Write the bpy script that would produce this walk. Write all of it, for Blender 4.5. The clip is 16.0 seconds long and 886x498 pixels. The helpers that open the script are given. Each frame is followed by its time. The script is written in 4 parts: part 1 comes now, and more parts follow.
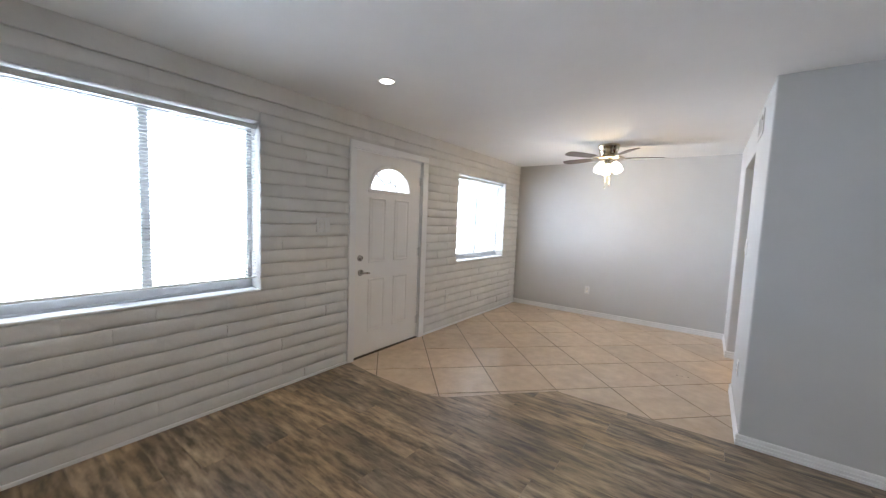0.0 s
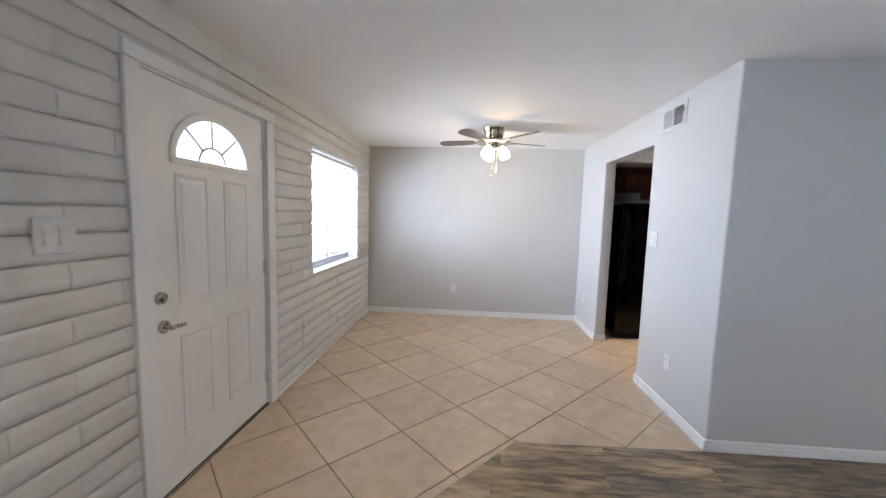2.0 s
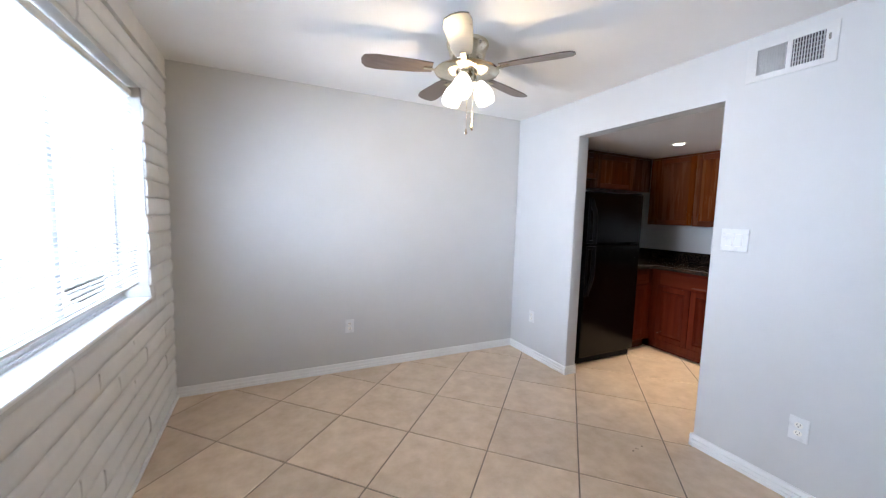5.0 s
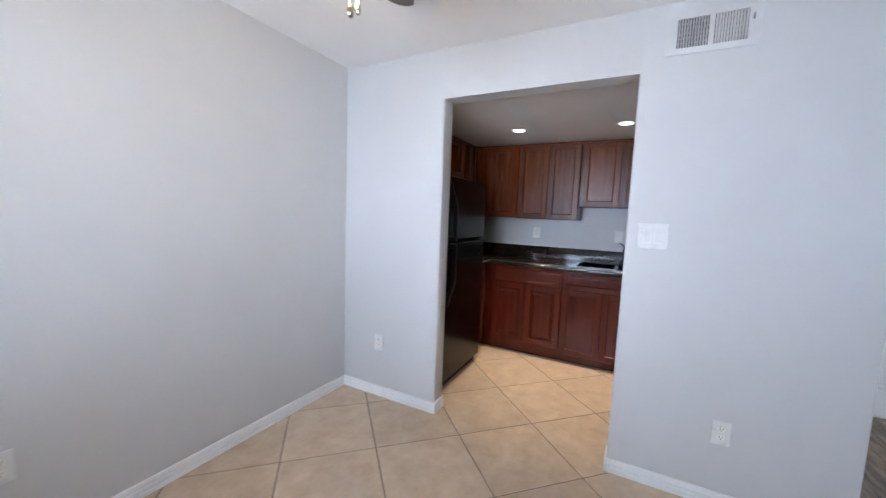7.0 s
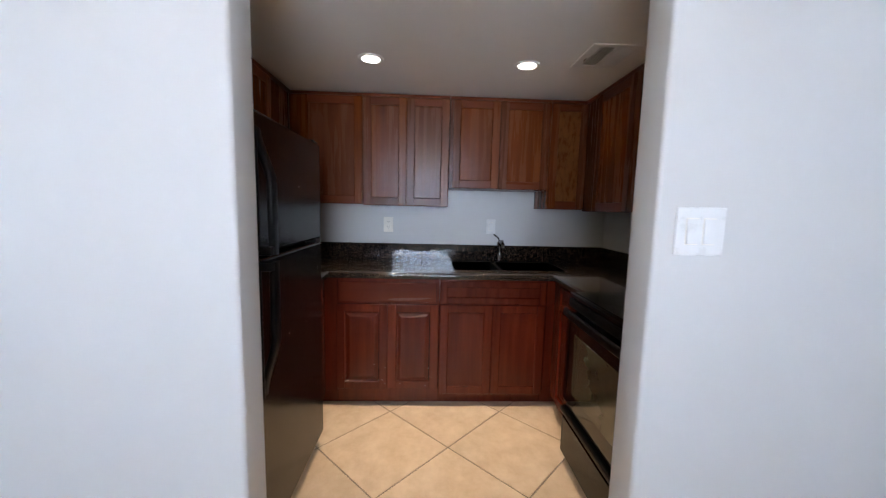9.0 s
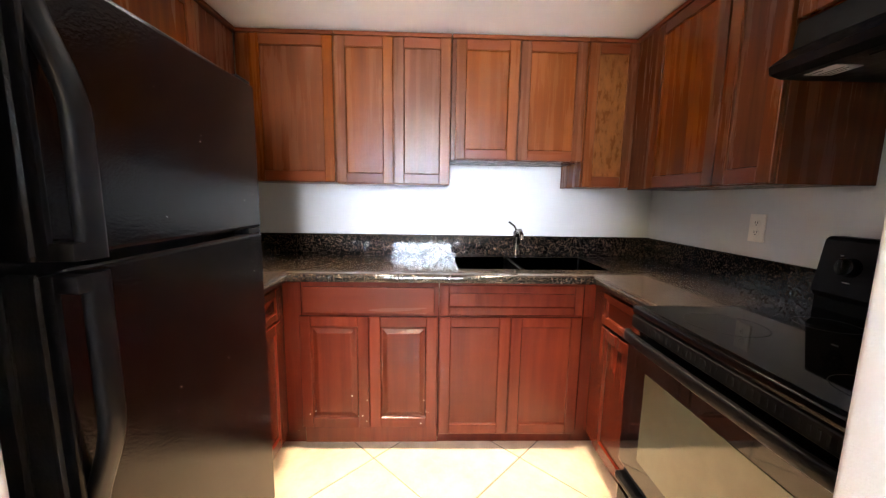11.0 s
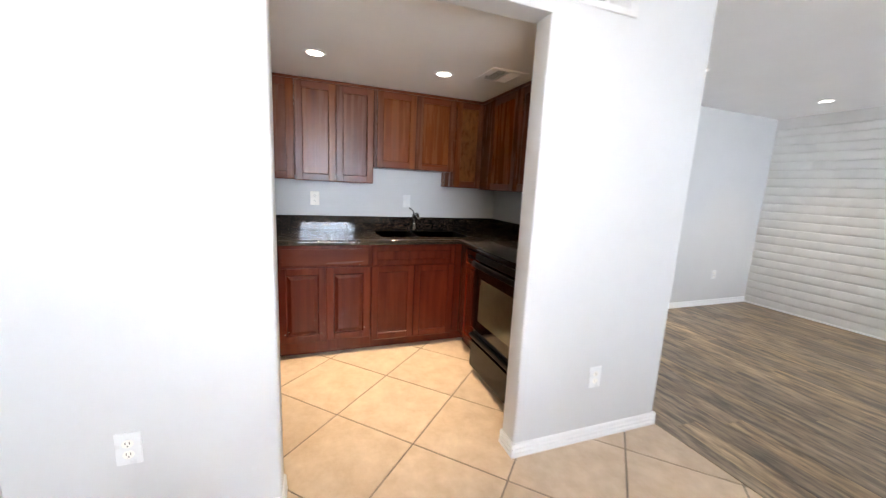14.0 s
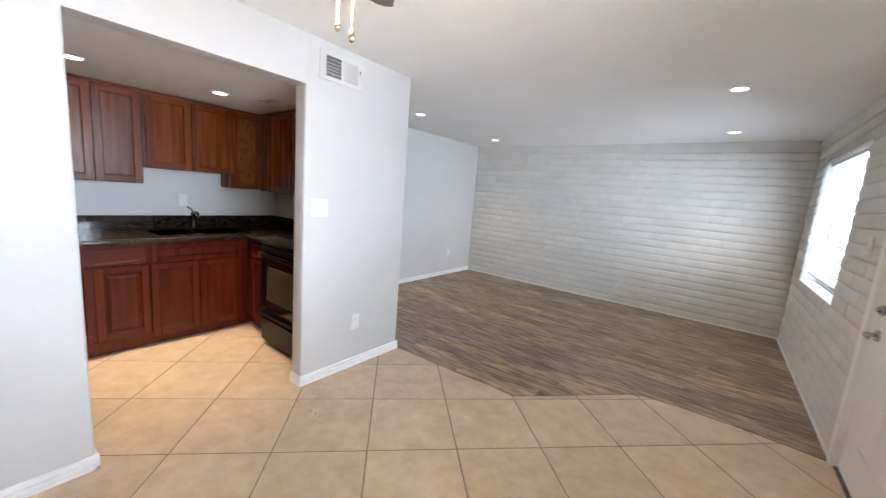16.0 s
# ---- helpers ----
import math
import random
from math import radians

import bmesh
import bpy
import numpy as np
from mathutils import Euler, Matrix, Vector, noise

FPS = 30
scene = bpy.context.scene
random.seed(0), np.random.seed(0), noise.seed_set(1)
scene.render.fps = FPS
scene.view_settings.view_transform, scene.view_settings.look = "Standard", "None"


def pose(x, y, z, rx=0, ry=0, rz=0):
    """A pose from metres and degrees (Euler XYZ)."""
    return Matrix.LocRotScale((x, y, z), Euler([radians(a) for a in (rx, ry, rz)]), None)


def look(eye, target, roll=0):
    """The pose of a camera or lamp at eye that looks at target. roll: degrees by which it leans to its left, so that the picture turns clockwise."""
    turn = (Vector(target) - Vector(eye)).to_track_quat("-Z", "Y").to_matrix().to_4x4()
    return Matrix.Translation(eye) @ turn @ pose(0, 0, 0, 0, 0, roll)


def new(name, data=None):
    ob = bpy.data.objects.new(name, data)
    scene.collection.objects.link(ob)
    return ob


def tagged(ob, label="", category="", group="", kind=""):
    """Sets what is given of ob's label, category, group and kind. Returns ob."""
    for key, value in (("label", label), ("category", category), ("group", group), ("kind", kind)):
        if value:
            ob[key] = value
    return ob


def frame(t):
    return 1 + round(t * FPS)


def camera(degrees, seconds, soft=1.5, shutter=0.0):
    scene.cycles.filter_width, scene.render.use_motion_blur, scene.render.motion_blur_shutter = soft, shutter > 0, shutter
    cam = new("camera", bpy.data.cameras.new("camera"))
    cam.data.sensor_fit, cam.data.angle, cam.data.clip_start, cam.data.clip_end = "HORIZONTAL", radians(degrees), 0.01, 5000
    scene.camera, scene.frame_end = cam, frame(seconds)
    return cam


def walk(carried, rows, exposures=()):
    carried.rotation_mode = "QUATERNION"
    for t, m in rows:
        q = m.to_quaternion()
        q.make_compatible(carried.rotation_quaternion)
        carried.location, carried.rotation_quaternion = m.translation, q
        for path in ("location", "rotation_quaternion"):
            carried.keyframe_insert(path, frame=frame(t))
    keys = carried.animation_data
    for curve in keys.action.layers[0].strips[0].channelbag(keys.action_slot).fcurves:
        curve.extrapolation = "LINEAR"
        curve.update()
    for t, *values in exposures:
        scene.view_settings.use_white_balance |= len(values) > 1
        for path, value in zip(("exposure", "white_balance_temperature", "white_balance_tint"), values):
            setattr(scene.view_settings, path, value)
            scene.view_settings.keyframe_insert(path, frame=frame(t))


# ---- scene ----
cam = camera(101.7, 16.0, soft=1.2, shutter=0.35)
PATH = [
    (0, (2.69, 0.94, 1.405), (1.512, 2.548, 1.241), 2.2),
    (0.5, (2.351, 1.033, 1.411), (1.395, 2.781, 1.244), 2.0),
    (1, (2.045, 1.167, 1.439), (1.33, 3.026, 1.264), 2.2),
    (1.5, (1.738, 1.402, 1.42), (1.326, 3.351, 1.244), 1.8),
    (2, (1.428, 1.697, 1.427), (1.29, 3.683, 1.238), 1.6),
    (2.5, (1.171, 1.978, 1.428), (1.273, 3.966, 1.235), 1.6),
    (3, (0.991, 2.329, 1.431), (1.298, 4.295, 1.231), 1.5),
    (3.5, (0.843, 2.708, 1.365), (1.293, 4.649, 1.186), 1.6),
    (6, (0.585, 4.299, 1.362), (1.864, 5.823, 1.16), 1.8),
    (6.5, (0.692, 4.614, 1.347), (2.22, 5.888, 1.148), 2.0),
    (7, (0.902, 4.87, 1.343), (2.666, 5.793, 1.149), 2.2),
    (7.5, (1.216, 5.042, 1.33), (3.112, 5.652, 1.142), 2.2),
    (8, (1.477, 5.205, 1.327), (3.437, 5.544, 1.127), 2.2),
    (8.5, (1.728, 5.39, 1.312), (3.718, 5.428, 1.117), 2.4),
    (9, (2.034, 5.488, 1.319), (4.019, 5.406, 1.093), 1.4),
    (11.5, (2.664, 5.434, 1.251), (4.642, 5.374, 0.96), 0.8),
    (12, (2.653, 5.487, 1.261), (4.624, 5.359, 0.942), 0.6),
    (12.5, (2.5, 5.511, 1.275), (4.469, 5.372, 0.957), 0.9),
    (13, (2.226, 5.552, 1.292), (4.19, 5.362, 0.964), 1.1),
    (13.5, (1.892, 5.678, 1.293), (3.815, 5.236, 0.967), 2.4),
    (14, (1.566, 5.845, 1.327), (3.413, 5.156, 0.989), 2.8),
    (14.5, (1.316, 5.98, 1.355), (3.052, 5.044, 1.021), 3.2),
    (15, (1.09, 6.099, 1.363), (2.694, 4.948, 1.046), 3.6),
    (15.5, (0.932, 6.251, 1.399), (2.304, 4.827, 1.096), 4.3),
    (16, (0.753, 6.236, 1.437), (1.948, 4.661, 1.134), 4.5),
]
EXPOSURES = [
    (0, -.37, 6260, 10.4), (1, -.35, 6230, 10.5), (1.5, -.34, 6150, 10.6), (3.5, -.14, 5950, 10.8), (6, -.42, 5820, 10.8), (7, -.52, 5800, 10.8), (8, -.53, 5950, 10.8), (9, -.40, 5980, 10.8),
    (9.8, -.14, 6150, 11), (11.3, 1.80, 6330, 11), (12.0, 1.90, 6330, 11), (12.5, 2.12, 6330, 11), (13, 2.04, 6380, 11), (13.5, .98, 6450, 10.7), (14, .33, 6530, 10.6), (14.5, .13, 6530, 10.6), (16, .0, 6400, 10.5),
]
walk(cam, [(t, look(eye, target, roll)) for t, eye, target, roll in PATH], EXPOSURES)


# ---------------------------------------------------------------- the plan, in metres
KIT, FAR, COL, BACK, SIDE = 2.95, 6.765, 3.95, 0.355, 4.565
HIGH, KHIGH, HEAD = 2.352, 2.085, 2.056
OPN, OPF = 4.90, 5.966
WT = 0.12
KX0, KX1, KY0, KY1 = KIT + WT, 4.90, COL + WT, FAR
BW = (0.85, 2.302, 0.823, 2.064)
DR = (3.185, 4.155, 2.035)
SW = (4.915, 6.262, 0.848, 2.015)

# ---------------------------------------------------------------- light
world = bpy.data.worlds.new("world")
scene.world = world
world.use_nodes = True
wn = world.node_tree.nodes
sky = wn.new("ShaderNodeTexSky")
sky.sky_type, sky.sun_disc = "NISHITA", False
sky.sun_elevation, sky.sun_rotation = radians(60), radians(90)
world.node_tree.links.new(sky.outputs[0], wn["Background"].inputs[0])
wn["Background"].inputs[1].default_value = 0.12


def lamp(name, kind, m, watts, colour, **sizes):
    d = bpy.data.lights.new(name, kind)
    d.energy, d.color = watts, colour
    if kind == "AREA":
        d.shape = sizes.get("shape", "RECTANGLE")
        d.size, d.size_y = sizes["size"], sizes.get("size_y", sizes["size"])
    else:
        d.shadow_soft_size = sizes["size"]
        if kind == "SPOT":
            d.spot_size, d.spot_blend = radians(sizes["cone"]), 0.75
    ob = new(name, d)
    ob.matrix_world = m
    return ob


SKYLIT, GROUNDLIT, WARM = (0.71, 0.82, 1.0), (1.0, 0.86, 0.64), (1.0, 0.78, 0.52)
# the sky shines in through each window, the sunlit ground outside shines up
for (y0, y1, z0, z1), sky_watts, side_watts, ground_watts, turn in ((BW, 88, 92, 30, -20), (SW, 145, 148, 50, 22)):
    lamp("daylight", "AREA", pose(-.31, (y0 + y1) / 2, 1.47, 0, -80, 0), sky_watts, SKYLIT, size=1.14, size_y=2.5)
    lamp("daylight", "AREA", pose(-.90, (y0 + y1) / 2 - turn * .008, 1.50, 0, -82, turn), side_watts, SKYLIT, size=1.3, size_y=2.6)
    lamp("groundlight", "AREA", pose(-.72, (y0 + y1) / 2, 1.06, 0, -112, 0), ground_watts, GROUNDLIT, size=1.1, size_y=2.6)
CANS = [(0.80, 2.78, HIGH), (0.80, 1.05, HIGH), (3.79, 2.88, HIGH), (3.83, 1.02, HIGH)]
KCANS = [(4.03, 5.806, KHIGH), (4.035, 4.98, KHIGH)]
for x, y, z in CANS:
    lamp("can_light", "SPOT", pose(x, y, z - 0.012), 42, WARM, size=0.05, cone=88)
for x, y, z in KCANS:
    lamp("can_light", "SPOT", pose(x, y, z - 0.012), 150, WARM, size=0.05, cone=77)
FAN = (1.66, 5.59)
lamp("fan_light", "POINT", pose(FAN[0], FAN[1], 1.95), 21, (1.0, 0.74, 0.42), size=0.06)


# ---------------------------------------------------------------- materials
def socket(nt, kind, **values):
    n = nt.nodes.new(kind)
    for k, v in values.items():
        n.inputs[k].default_value = v
    return n


def surf(name, c1, c2, scale=8.0, rough=0.5, bump=0.0, fine=60.0, metal=0.0, rnd=0.0, stretch=(1, 1, 1), stain=0.12, rvar=0.08, coat=0.0, hue=0.0, lo=.32, hi=.68, spec=.5, detail=6.0, isl=0.0):
    """a surface: two colours mixed by noise, a broad stain, fine relief, and a shade of its own for each piece"""
    m = bpy.data.materials.new(name)
    m.use_nodes = True
    nt = m.node_tree
    ln = nt.links.new
    b = nt.nodes["Principled BSDF"]
    tc = nt.nodes.new("ShaderNodeTexCoord")
    info = nt.nodes.new("ShaderNodeObjectInfo")
    vec = tc.outputs["Object"]
    if rnd or hue:
        sh = nt.nodes.new("ShaderNodeVectorMath")
        sh.operation = "MULTIPLY_ADD"
        sh.inputs[1].default_value = (37.0, 23.0, 51.0)
        ln(info.outputs["Random"], sh.inputs[0])
        ln(vec, sh.inputs[2])
        vec = sh.outputs[0]
    mp = nt.nodes.new("ShaderNodeMapping")
    mp.inputs["Scale"].default_value = stretch
    ln(vec, mp.inputs["Vector"])
    n1 = socket(nt, "ShaderNodeTexNoise", Scale=scale, Detail=detail, Roughness=0.62)
    n2 = socket(nt, "ShaderNodeTexNoise", Scale=scale * 0.17 + 0.4, Detail=3.0)
    n3 = socket(nt, "ShaderNodeTexNoise", Scale=fine, Detail=4.0)
    for n in (n1, n3):
        ln(mp.outputs[0], n.inputs["Vector"])
    ln(vec, n2.inputs["Vector"])
    ramp = nt.nodes.new("ShaderNodeValToRGB")
    ramp.color_ramp.elements[0].position, ramp.color_ramp.elements[1].position = lo, hi
    ramp.color_ramp.elements[0].color, ramp.color_ramp.elements[1].color = (*c1, 1), (*c2, 1)
    ln(n1.outputs["Fac"], ramp.inputs[0])
    mr = socket(nt, "ShaderNodeMapRange", **{"From Min": 0.3, "From Max": 0.7, "To Min": 1.0 - stain, "To Max": 1.0 + stain})
    ln(n2.outputs["Fac"], mr.inputs["Value"])
    hsv = nt.nodes.new("ShaderNodeHueSaturation")
    ln(ramp.outputs[0], hsv.inputs["Color"])
    if rnd:
        mr2 = socket(nt, "ShaderNodeMapRange", **{"To Min": 1.0 - rnd, "To Max": 1.0 + rnd})
        ln(info.outputs["Random"], mr2.inputs["Value"])
        mul = nt.nodes.new("ShaderNodeMath")
        mul.operation = "MULTIPLY"
        ln(mr.outputs[0], mul.inputs[0])
        ln(mr2.outputs[0], mul.inputs[1])
        ln(mul.outputs[0], hsv.inputs["Value"])
    else:
        ln(mr.outputs[0], hsv.inputs["Value"])
    if isl:
        geo = nt.nodes.new("ShaderNodeNewGeometry")
        mr5 = socket(nt, "ShaderNodeMapRange", **{"To Min": 1.0 - isl, "To Max": 1.0 + isl})
        ln(geo.outputs["Random Per Island"], mr5.inputs["Value"])
        mul2 = nt.nodes.new("ShaderNodeMath")
        mul2.operation = "MULTIPLY"
        ln(hsv.inputs["Value"].links[0].from_socket, mul2.inputs[0])
        ln(mr5.outputs[0], mul2.inputs[1])
        ln(mul2.outputs[0], hsv.inputs["Value"])
    if hue:
        mr3 = socket(nt, "ShaderNodeMapRange", **{"To Min": 1.0 - hue, "To Max": 1.0 + hue})
        ln(info.outputs["Random"], mr3.inputs["Value"])
        ln(mr3.outputs[0], hsv.inputs["Saturation"])
    ln(hsv.outputs[0], b.inputs["Base Color"])
    mr4 = socket(nt, "ShaderNodeMapRange", **{"From Min": 0.3, "From Max": 0.7, "To Min": max(0.02, rough - rvar), "To Max": min(1.0, rough + rvar)})
    ln(n1.outputs["Fac"], mr4.inputs["Value"])
    ln(mr4.outputs[0], b.inputs["Roughness"])
    b.inputs["Metallic"].default_value = metal
    b.inputs["Specular IOR Level"].default_value = spec
    b.inputs["Coat Weight"].default_value = coat
    b.inputs["Coat Roughness"].default_value = 0.22
    if bump:
        bp = socket(nt, "ShaderNodeBump", Strength=0.6, Distance=bump)
        ln(n3.outputs["Fac"], bp.inputs["Height"])
        ln(bp.outputs[0], b.inputs["Normal"])
    return m


def glow(name, colour, strength):
    m = bpy.data.materials.new(name)
    m.use_nodes = True
    b = m.node_tree.nodes["Principled BSDF"]
    b.inputs["Base Color"].default_value = (*colour, 1)
    b.inputs["Emission Color"].default_value = (*colour, 1)
    b.inputs["Emission Strength"].default_value = strength
    return m


def clear(name, tint, rough=0.0):
    m = bpy.data.materials.new(name)
    m.use_nodes = True
    b = m.node_tree.nodes["Principled BSDF"]
    b.inputs["Base Color"].default_value = (*tint, 1)
    b.inputs["Roughness"].default_value = rough
    b.inputs["IOR"].default_value = 1.45
    b.inputs["Transmission Weight"].default_value = 1.0
    return m


BLOCK = surf("painted_slump_block", (.645, .630, .600), (.705, .690, .658), 5, .68, .0025, 45, rnd=.012, stain=.05)
MORTAR = surf("painted_mortar", (.60, .585, .555), (.66, .645, .615), 9, .68, .003, 60)
GREY = surf("grey_wall_paint", (.548, .543, .529), (.568, .563, .549), 3, .52, .0006, 220, stain=.02, rvar=.04)
CEIL = surf("ceiling_paint", (.82, .81, .79), (.85, .84, .82), 2, .75, .0008, 160, stain=.02, rvar=.03)
TRIM = surf("white_trim_paint", (.79, .785, .775), (.83, .825, .815), 6, .35, .0006, 90, stain=.05)
VENTP = surf("vent_paint", (.56, .55, .53), (.60, .59, .57), 12, .45, .0004, 120, stain=.06)
DOORW = surf("white_door_paint", (.82, .805, .770), (.85, .835, .80), 4, .35, .0004, 150, stain=.03, rvar=.04)
CHERRY = surf("cherry_wood", (.072, .0160, .0044), (.178, .0480, .0105), 2.4, .27, .0003, 30, rnd=.20, stretch=(8, 8, .45), stain=.26, rvar=.03, coat=.0, hue=.08, spec=.24, detail=9.0, lo=.30, hi=.72, isl=.13)
CHERRYH = surf("cherry_wood_across", (.106, .022, .0056), (.144, .032, .0080), 1.8, .30, .0002, 26, rnd=.15, stretch=(.4, 7, 7), stain=.18, rvar=.03, coat=.0, spec=.22, detail=2.0, lo=.2, hi=.8)
REDWOOD = surf("red_stained_wood", (.056, .0076, .0033), (.094, .0146, .0055), 2.4, .22, .0001, 30, rnd=.10, stretch=(8, 8, .5), stain=.18, rvar=.03, coat=.06, spec=.30, detail=8.0)
CHERRYB = surf("dark_cherry_wood", (.068, .0108, .0044), (.098, .0170, .0060), 1.6, .26, .0002, 26, rnd=.12, stretch=(.5, .5, 6), stain=.16, rvar=.03, coat=.03, spec=.28, detail=2.0, lo=.2, hi=.8)
GRANITE = surf("dark_granite", (.005, .005, .005), (.175, .108, .068), 130, .07, .0, 60, stain=.5, rvar=.03, coat=.1, lo=.50, hi=.78, detail=10.0)
BLACK = surf("black_enamel", (.0010, .0010, .0012), (.0016, .0016, .0019), 30, .16, .0006, 170, stain=.1, rvar=.02, spec=.20)
DOORBLK = surf("textured_black_door", (.0012, .0011, .0012), (.0022, .0021, .0022), 4, .17, .0008, 150, stain=.3, rvar=.04, spec=.23)
PLASTIC = surf("black_plastic", (.0026, .0026, .003), (.0045, .0045, .005), 40, .36, .0002, 300, stain=.1, spec=.12)
GLASSK = surf("black_glass", (.002, .002, .0022), (.003, .003, .003), 10, .045, .0, 60, rvar=.02, spec=.45)
# olive base colour strengthens the floor's reflection in the oven window
OVENW = surf("oven_window_glass", (.074, .073, .044), (.092, .090, .055), 10, .06, .0, 60, rvar=.02, spec=.8, metal=.15)
STEEL = surf("brushed_nickel", (.42, .40, .37), (.52, .50, .46), 40, .28, .0, 200, metal=1.0, stain=.08)
BRASS = surf("polished_brass_nickel", (.62, .54, .40), (.70, .62, .47), 30, .16, .0, 200, metal=1.0, stain=.06)
BRONZE = surf("dark_nickel", (.13, .12, .11), (.19, .18, .165), 30, .22, .0, 200, metal=1.0, stain=.1)
ALU = surf("grey_aluminium", (.48, .49, .505), (.54, .55, .565), 20, .45, .0, 200, stain=.05)
SLAT = surf("white_blind_slat", (.62, .615, .59), (.66, .655, .63), 20, .45, .0, 200, stain=.03)
PLATE = surf("white_plastic_plate", (.66, .655, .64), (.70, .695, .68), 20, .30, .0, 200, stain=.03)
# stove vent slots: near black, a little paler than the trim round them
SLOT = surf("near_black_slot", (.005, .005, .005), (.009, .009, .009), 30, .6, spec=.2)
DARK = surf("dark_slot", (.02, .02, .02), (.03, .03, .03), 30, .7)
TILE = surf("beige_ceramic_tile", (.505, .368, .242), (.665, .525, .385), 9, .30, .0004, 40, rnd=.065, stain=.06, rvar=.02, detail=6.0, lo=.28, hi=.72)
GROUT = surf("brown_grout", (.20, .160, .122), (.27, .215, .165), 18, .85, .001, 90, stain=.2)
VINYL = surf("weathered_vinyl_plank", (.090, .0645, .0425), (.455, .338, .212), 4.6, .37, .0006, 30, rnd=.18, stretch=(1.0, 5.0, 1), stain=.4, rvar=.06, hue=.12, lo=.37, hi=.69, detail=12.0, spec=.55)
SINKM = surf("black_composite", (.005, .005, .0055), (.008, .008, .009), 60, .35, .0003, 200, stain=.1, spec=.22)
FIGURED = surf("figured_cherry_panel", (.125, .040, .009), (.215, .074, .016), 16, .30, .0002, 26, rnd=.1, stretch=(2.6, 2.6, 1.1), stain=.2, spec=.22, lo=.36, hi=.60)
BLADE = surf("dark_walnut_blade", (.07, .05, .04), (.12, .09, .07), 8, .35, .0, 60, stretch=(1, 7, 1), stain=.15)
SHADE = glow("lit_frosted_glass", (1.0, .93, .80), 5.0)
LENS = glow("lit_lens", (1.0, .95, .86), 7.0)
GLASS = clear("window_glass", (.95, .98, 1.0))
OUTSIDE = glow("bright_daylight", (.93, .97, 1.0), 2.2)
PAPER = surf("paper_label", (.55, .55, .53), (.62, .62, .60), 20, .6)
CREAM = surf("almond_receptacle", (.76, .72, .64), (.80, .76, .68), 20, .35)


# ---------------------------------------------------------------- mesh helpers
def bm_box(bm, x0, x1, y0, y1, z0, z1, bev=0.0, seg=1):
    m = Matrix.Translation(((x0 + x1) / 2, (y0 + y1) / 2, (z0 + z1) / 2)) @ Matrix.Diagonal((x1 - x0, y1 - y0, z1 - z0, 1))
    vs = bmesh.ops.create_cube(bm, size=1, matrix=m)["verts"]
    if bev:
        es = list({e for v in vs for e in v.link_edges})
        bmesh.ops.bevel(bm, geom=es, offset=bev, segments=seg, affect="EDGES", profile=0.5)


def bm_cyl(bm, p0, p1, r0, r1, n=20):
    """a tapered cylinder from p0 to p1"""
    p0, p1 = Vector(p0), Vector(p1)
    d = p1 - p0
    m = Matrix.Translation((p0 + p1) / 2) @ d.to_track_quat("Z", "Y").to_matrix().to_4x4()
    bmesh.ops.create_cone(bm, cap_ends=True, segments=n, radius1=r0, radius2=r1, depth=d.length, matrix=m)


def bm_lathe(bm, profile, centre, n=28):
    """turns (radius, height) pairs round the vertical axis through centre"""
    cx, cy, cz = centre
    rings = []
    for r, h in profile:
        rings.append([bm.verts.new((cx + r * math.cos(2 * math.pi * i / n), cy + r * math.sin(2 * math.pi * i / n), cz + h)) for i in range(n)])
    for a, b in zip(rings, rings[1:]):
        for i in range(n):
            j = (i + 1) % n
            bm.faces.new((a[i], a[j], b[j], b[i]))
    bm.faces.new(rings[0][::-1])
    bm.faces.new(rings[-1])


def bm_sweep(bm, path, w, d, side, rnd=4):
    """sweeps an oval section (w along side, d across) along a path"""
    side = Vector(side).normalized()
    pts = [Vector(p) for p in path]
    rings = []
    n = 4 * rnd
    for i, p in enumerate(pts):
        t = (pts[min(i + 1, len(pts) - 1)] - pts[max(i - 1, 0)]).normalized()
        up = t.cross(side).normalized()
        ring = []
        for k in range(n):
            a = 2 * math.pi * k / n
            c, s = math.cos(a), math.sin(a)
            c, s = math.copysign(abs(c) ** 0.6, c), math.copysign(abs(s) ** 0.6, s)
            ring.append(bm.verts.new(p + side * (w / 2 * c) + up * (d / 2 * s)))
        rings.append(ring)
    for a, b in zip(rings, rings[1:]):
        for k in range(n):
            j = (k + 1) % n
            bm.faces.new((a[k], a[j], b[j], b[k]))
    bm.faces.new(rings[0][::-1])
    bm.faces.new(rings[-1])


def bm_prism(bm, pts, z0, z1):
    """an upright prism over a plan polygon"""
    lo = [bm.verts.new((x, y, z0)) for x, y in pts]
    hi = [bm.verts.new((x, y, z1)) for x, y in pts]
    n = len(pts)
    bm.faces.new(lo[::-1])
    bm.faces.new(hi)
    for i in range(n):
        j = (i + 1) % n
        bm.faces.new((lo[i], lo[j], hi[j], hi[i]))


def round_rect(x0, x1, y0, y1, r, n=4):
    out = []
    for cx, cy, a0 in ((x1 - r, y0 + r, -90), (x1 - r, y1 - r, 0), (x0 + r, y1 - r, 90), (x0 + r, y0 + r, 180)):
        for i in range(n + 1):
            a = radians(a0 + 90 * i / n)
            out.append((cx + r * math.cos(a), cy + r * math.sin(a)))
    return out


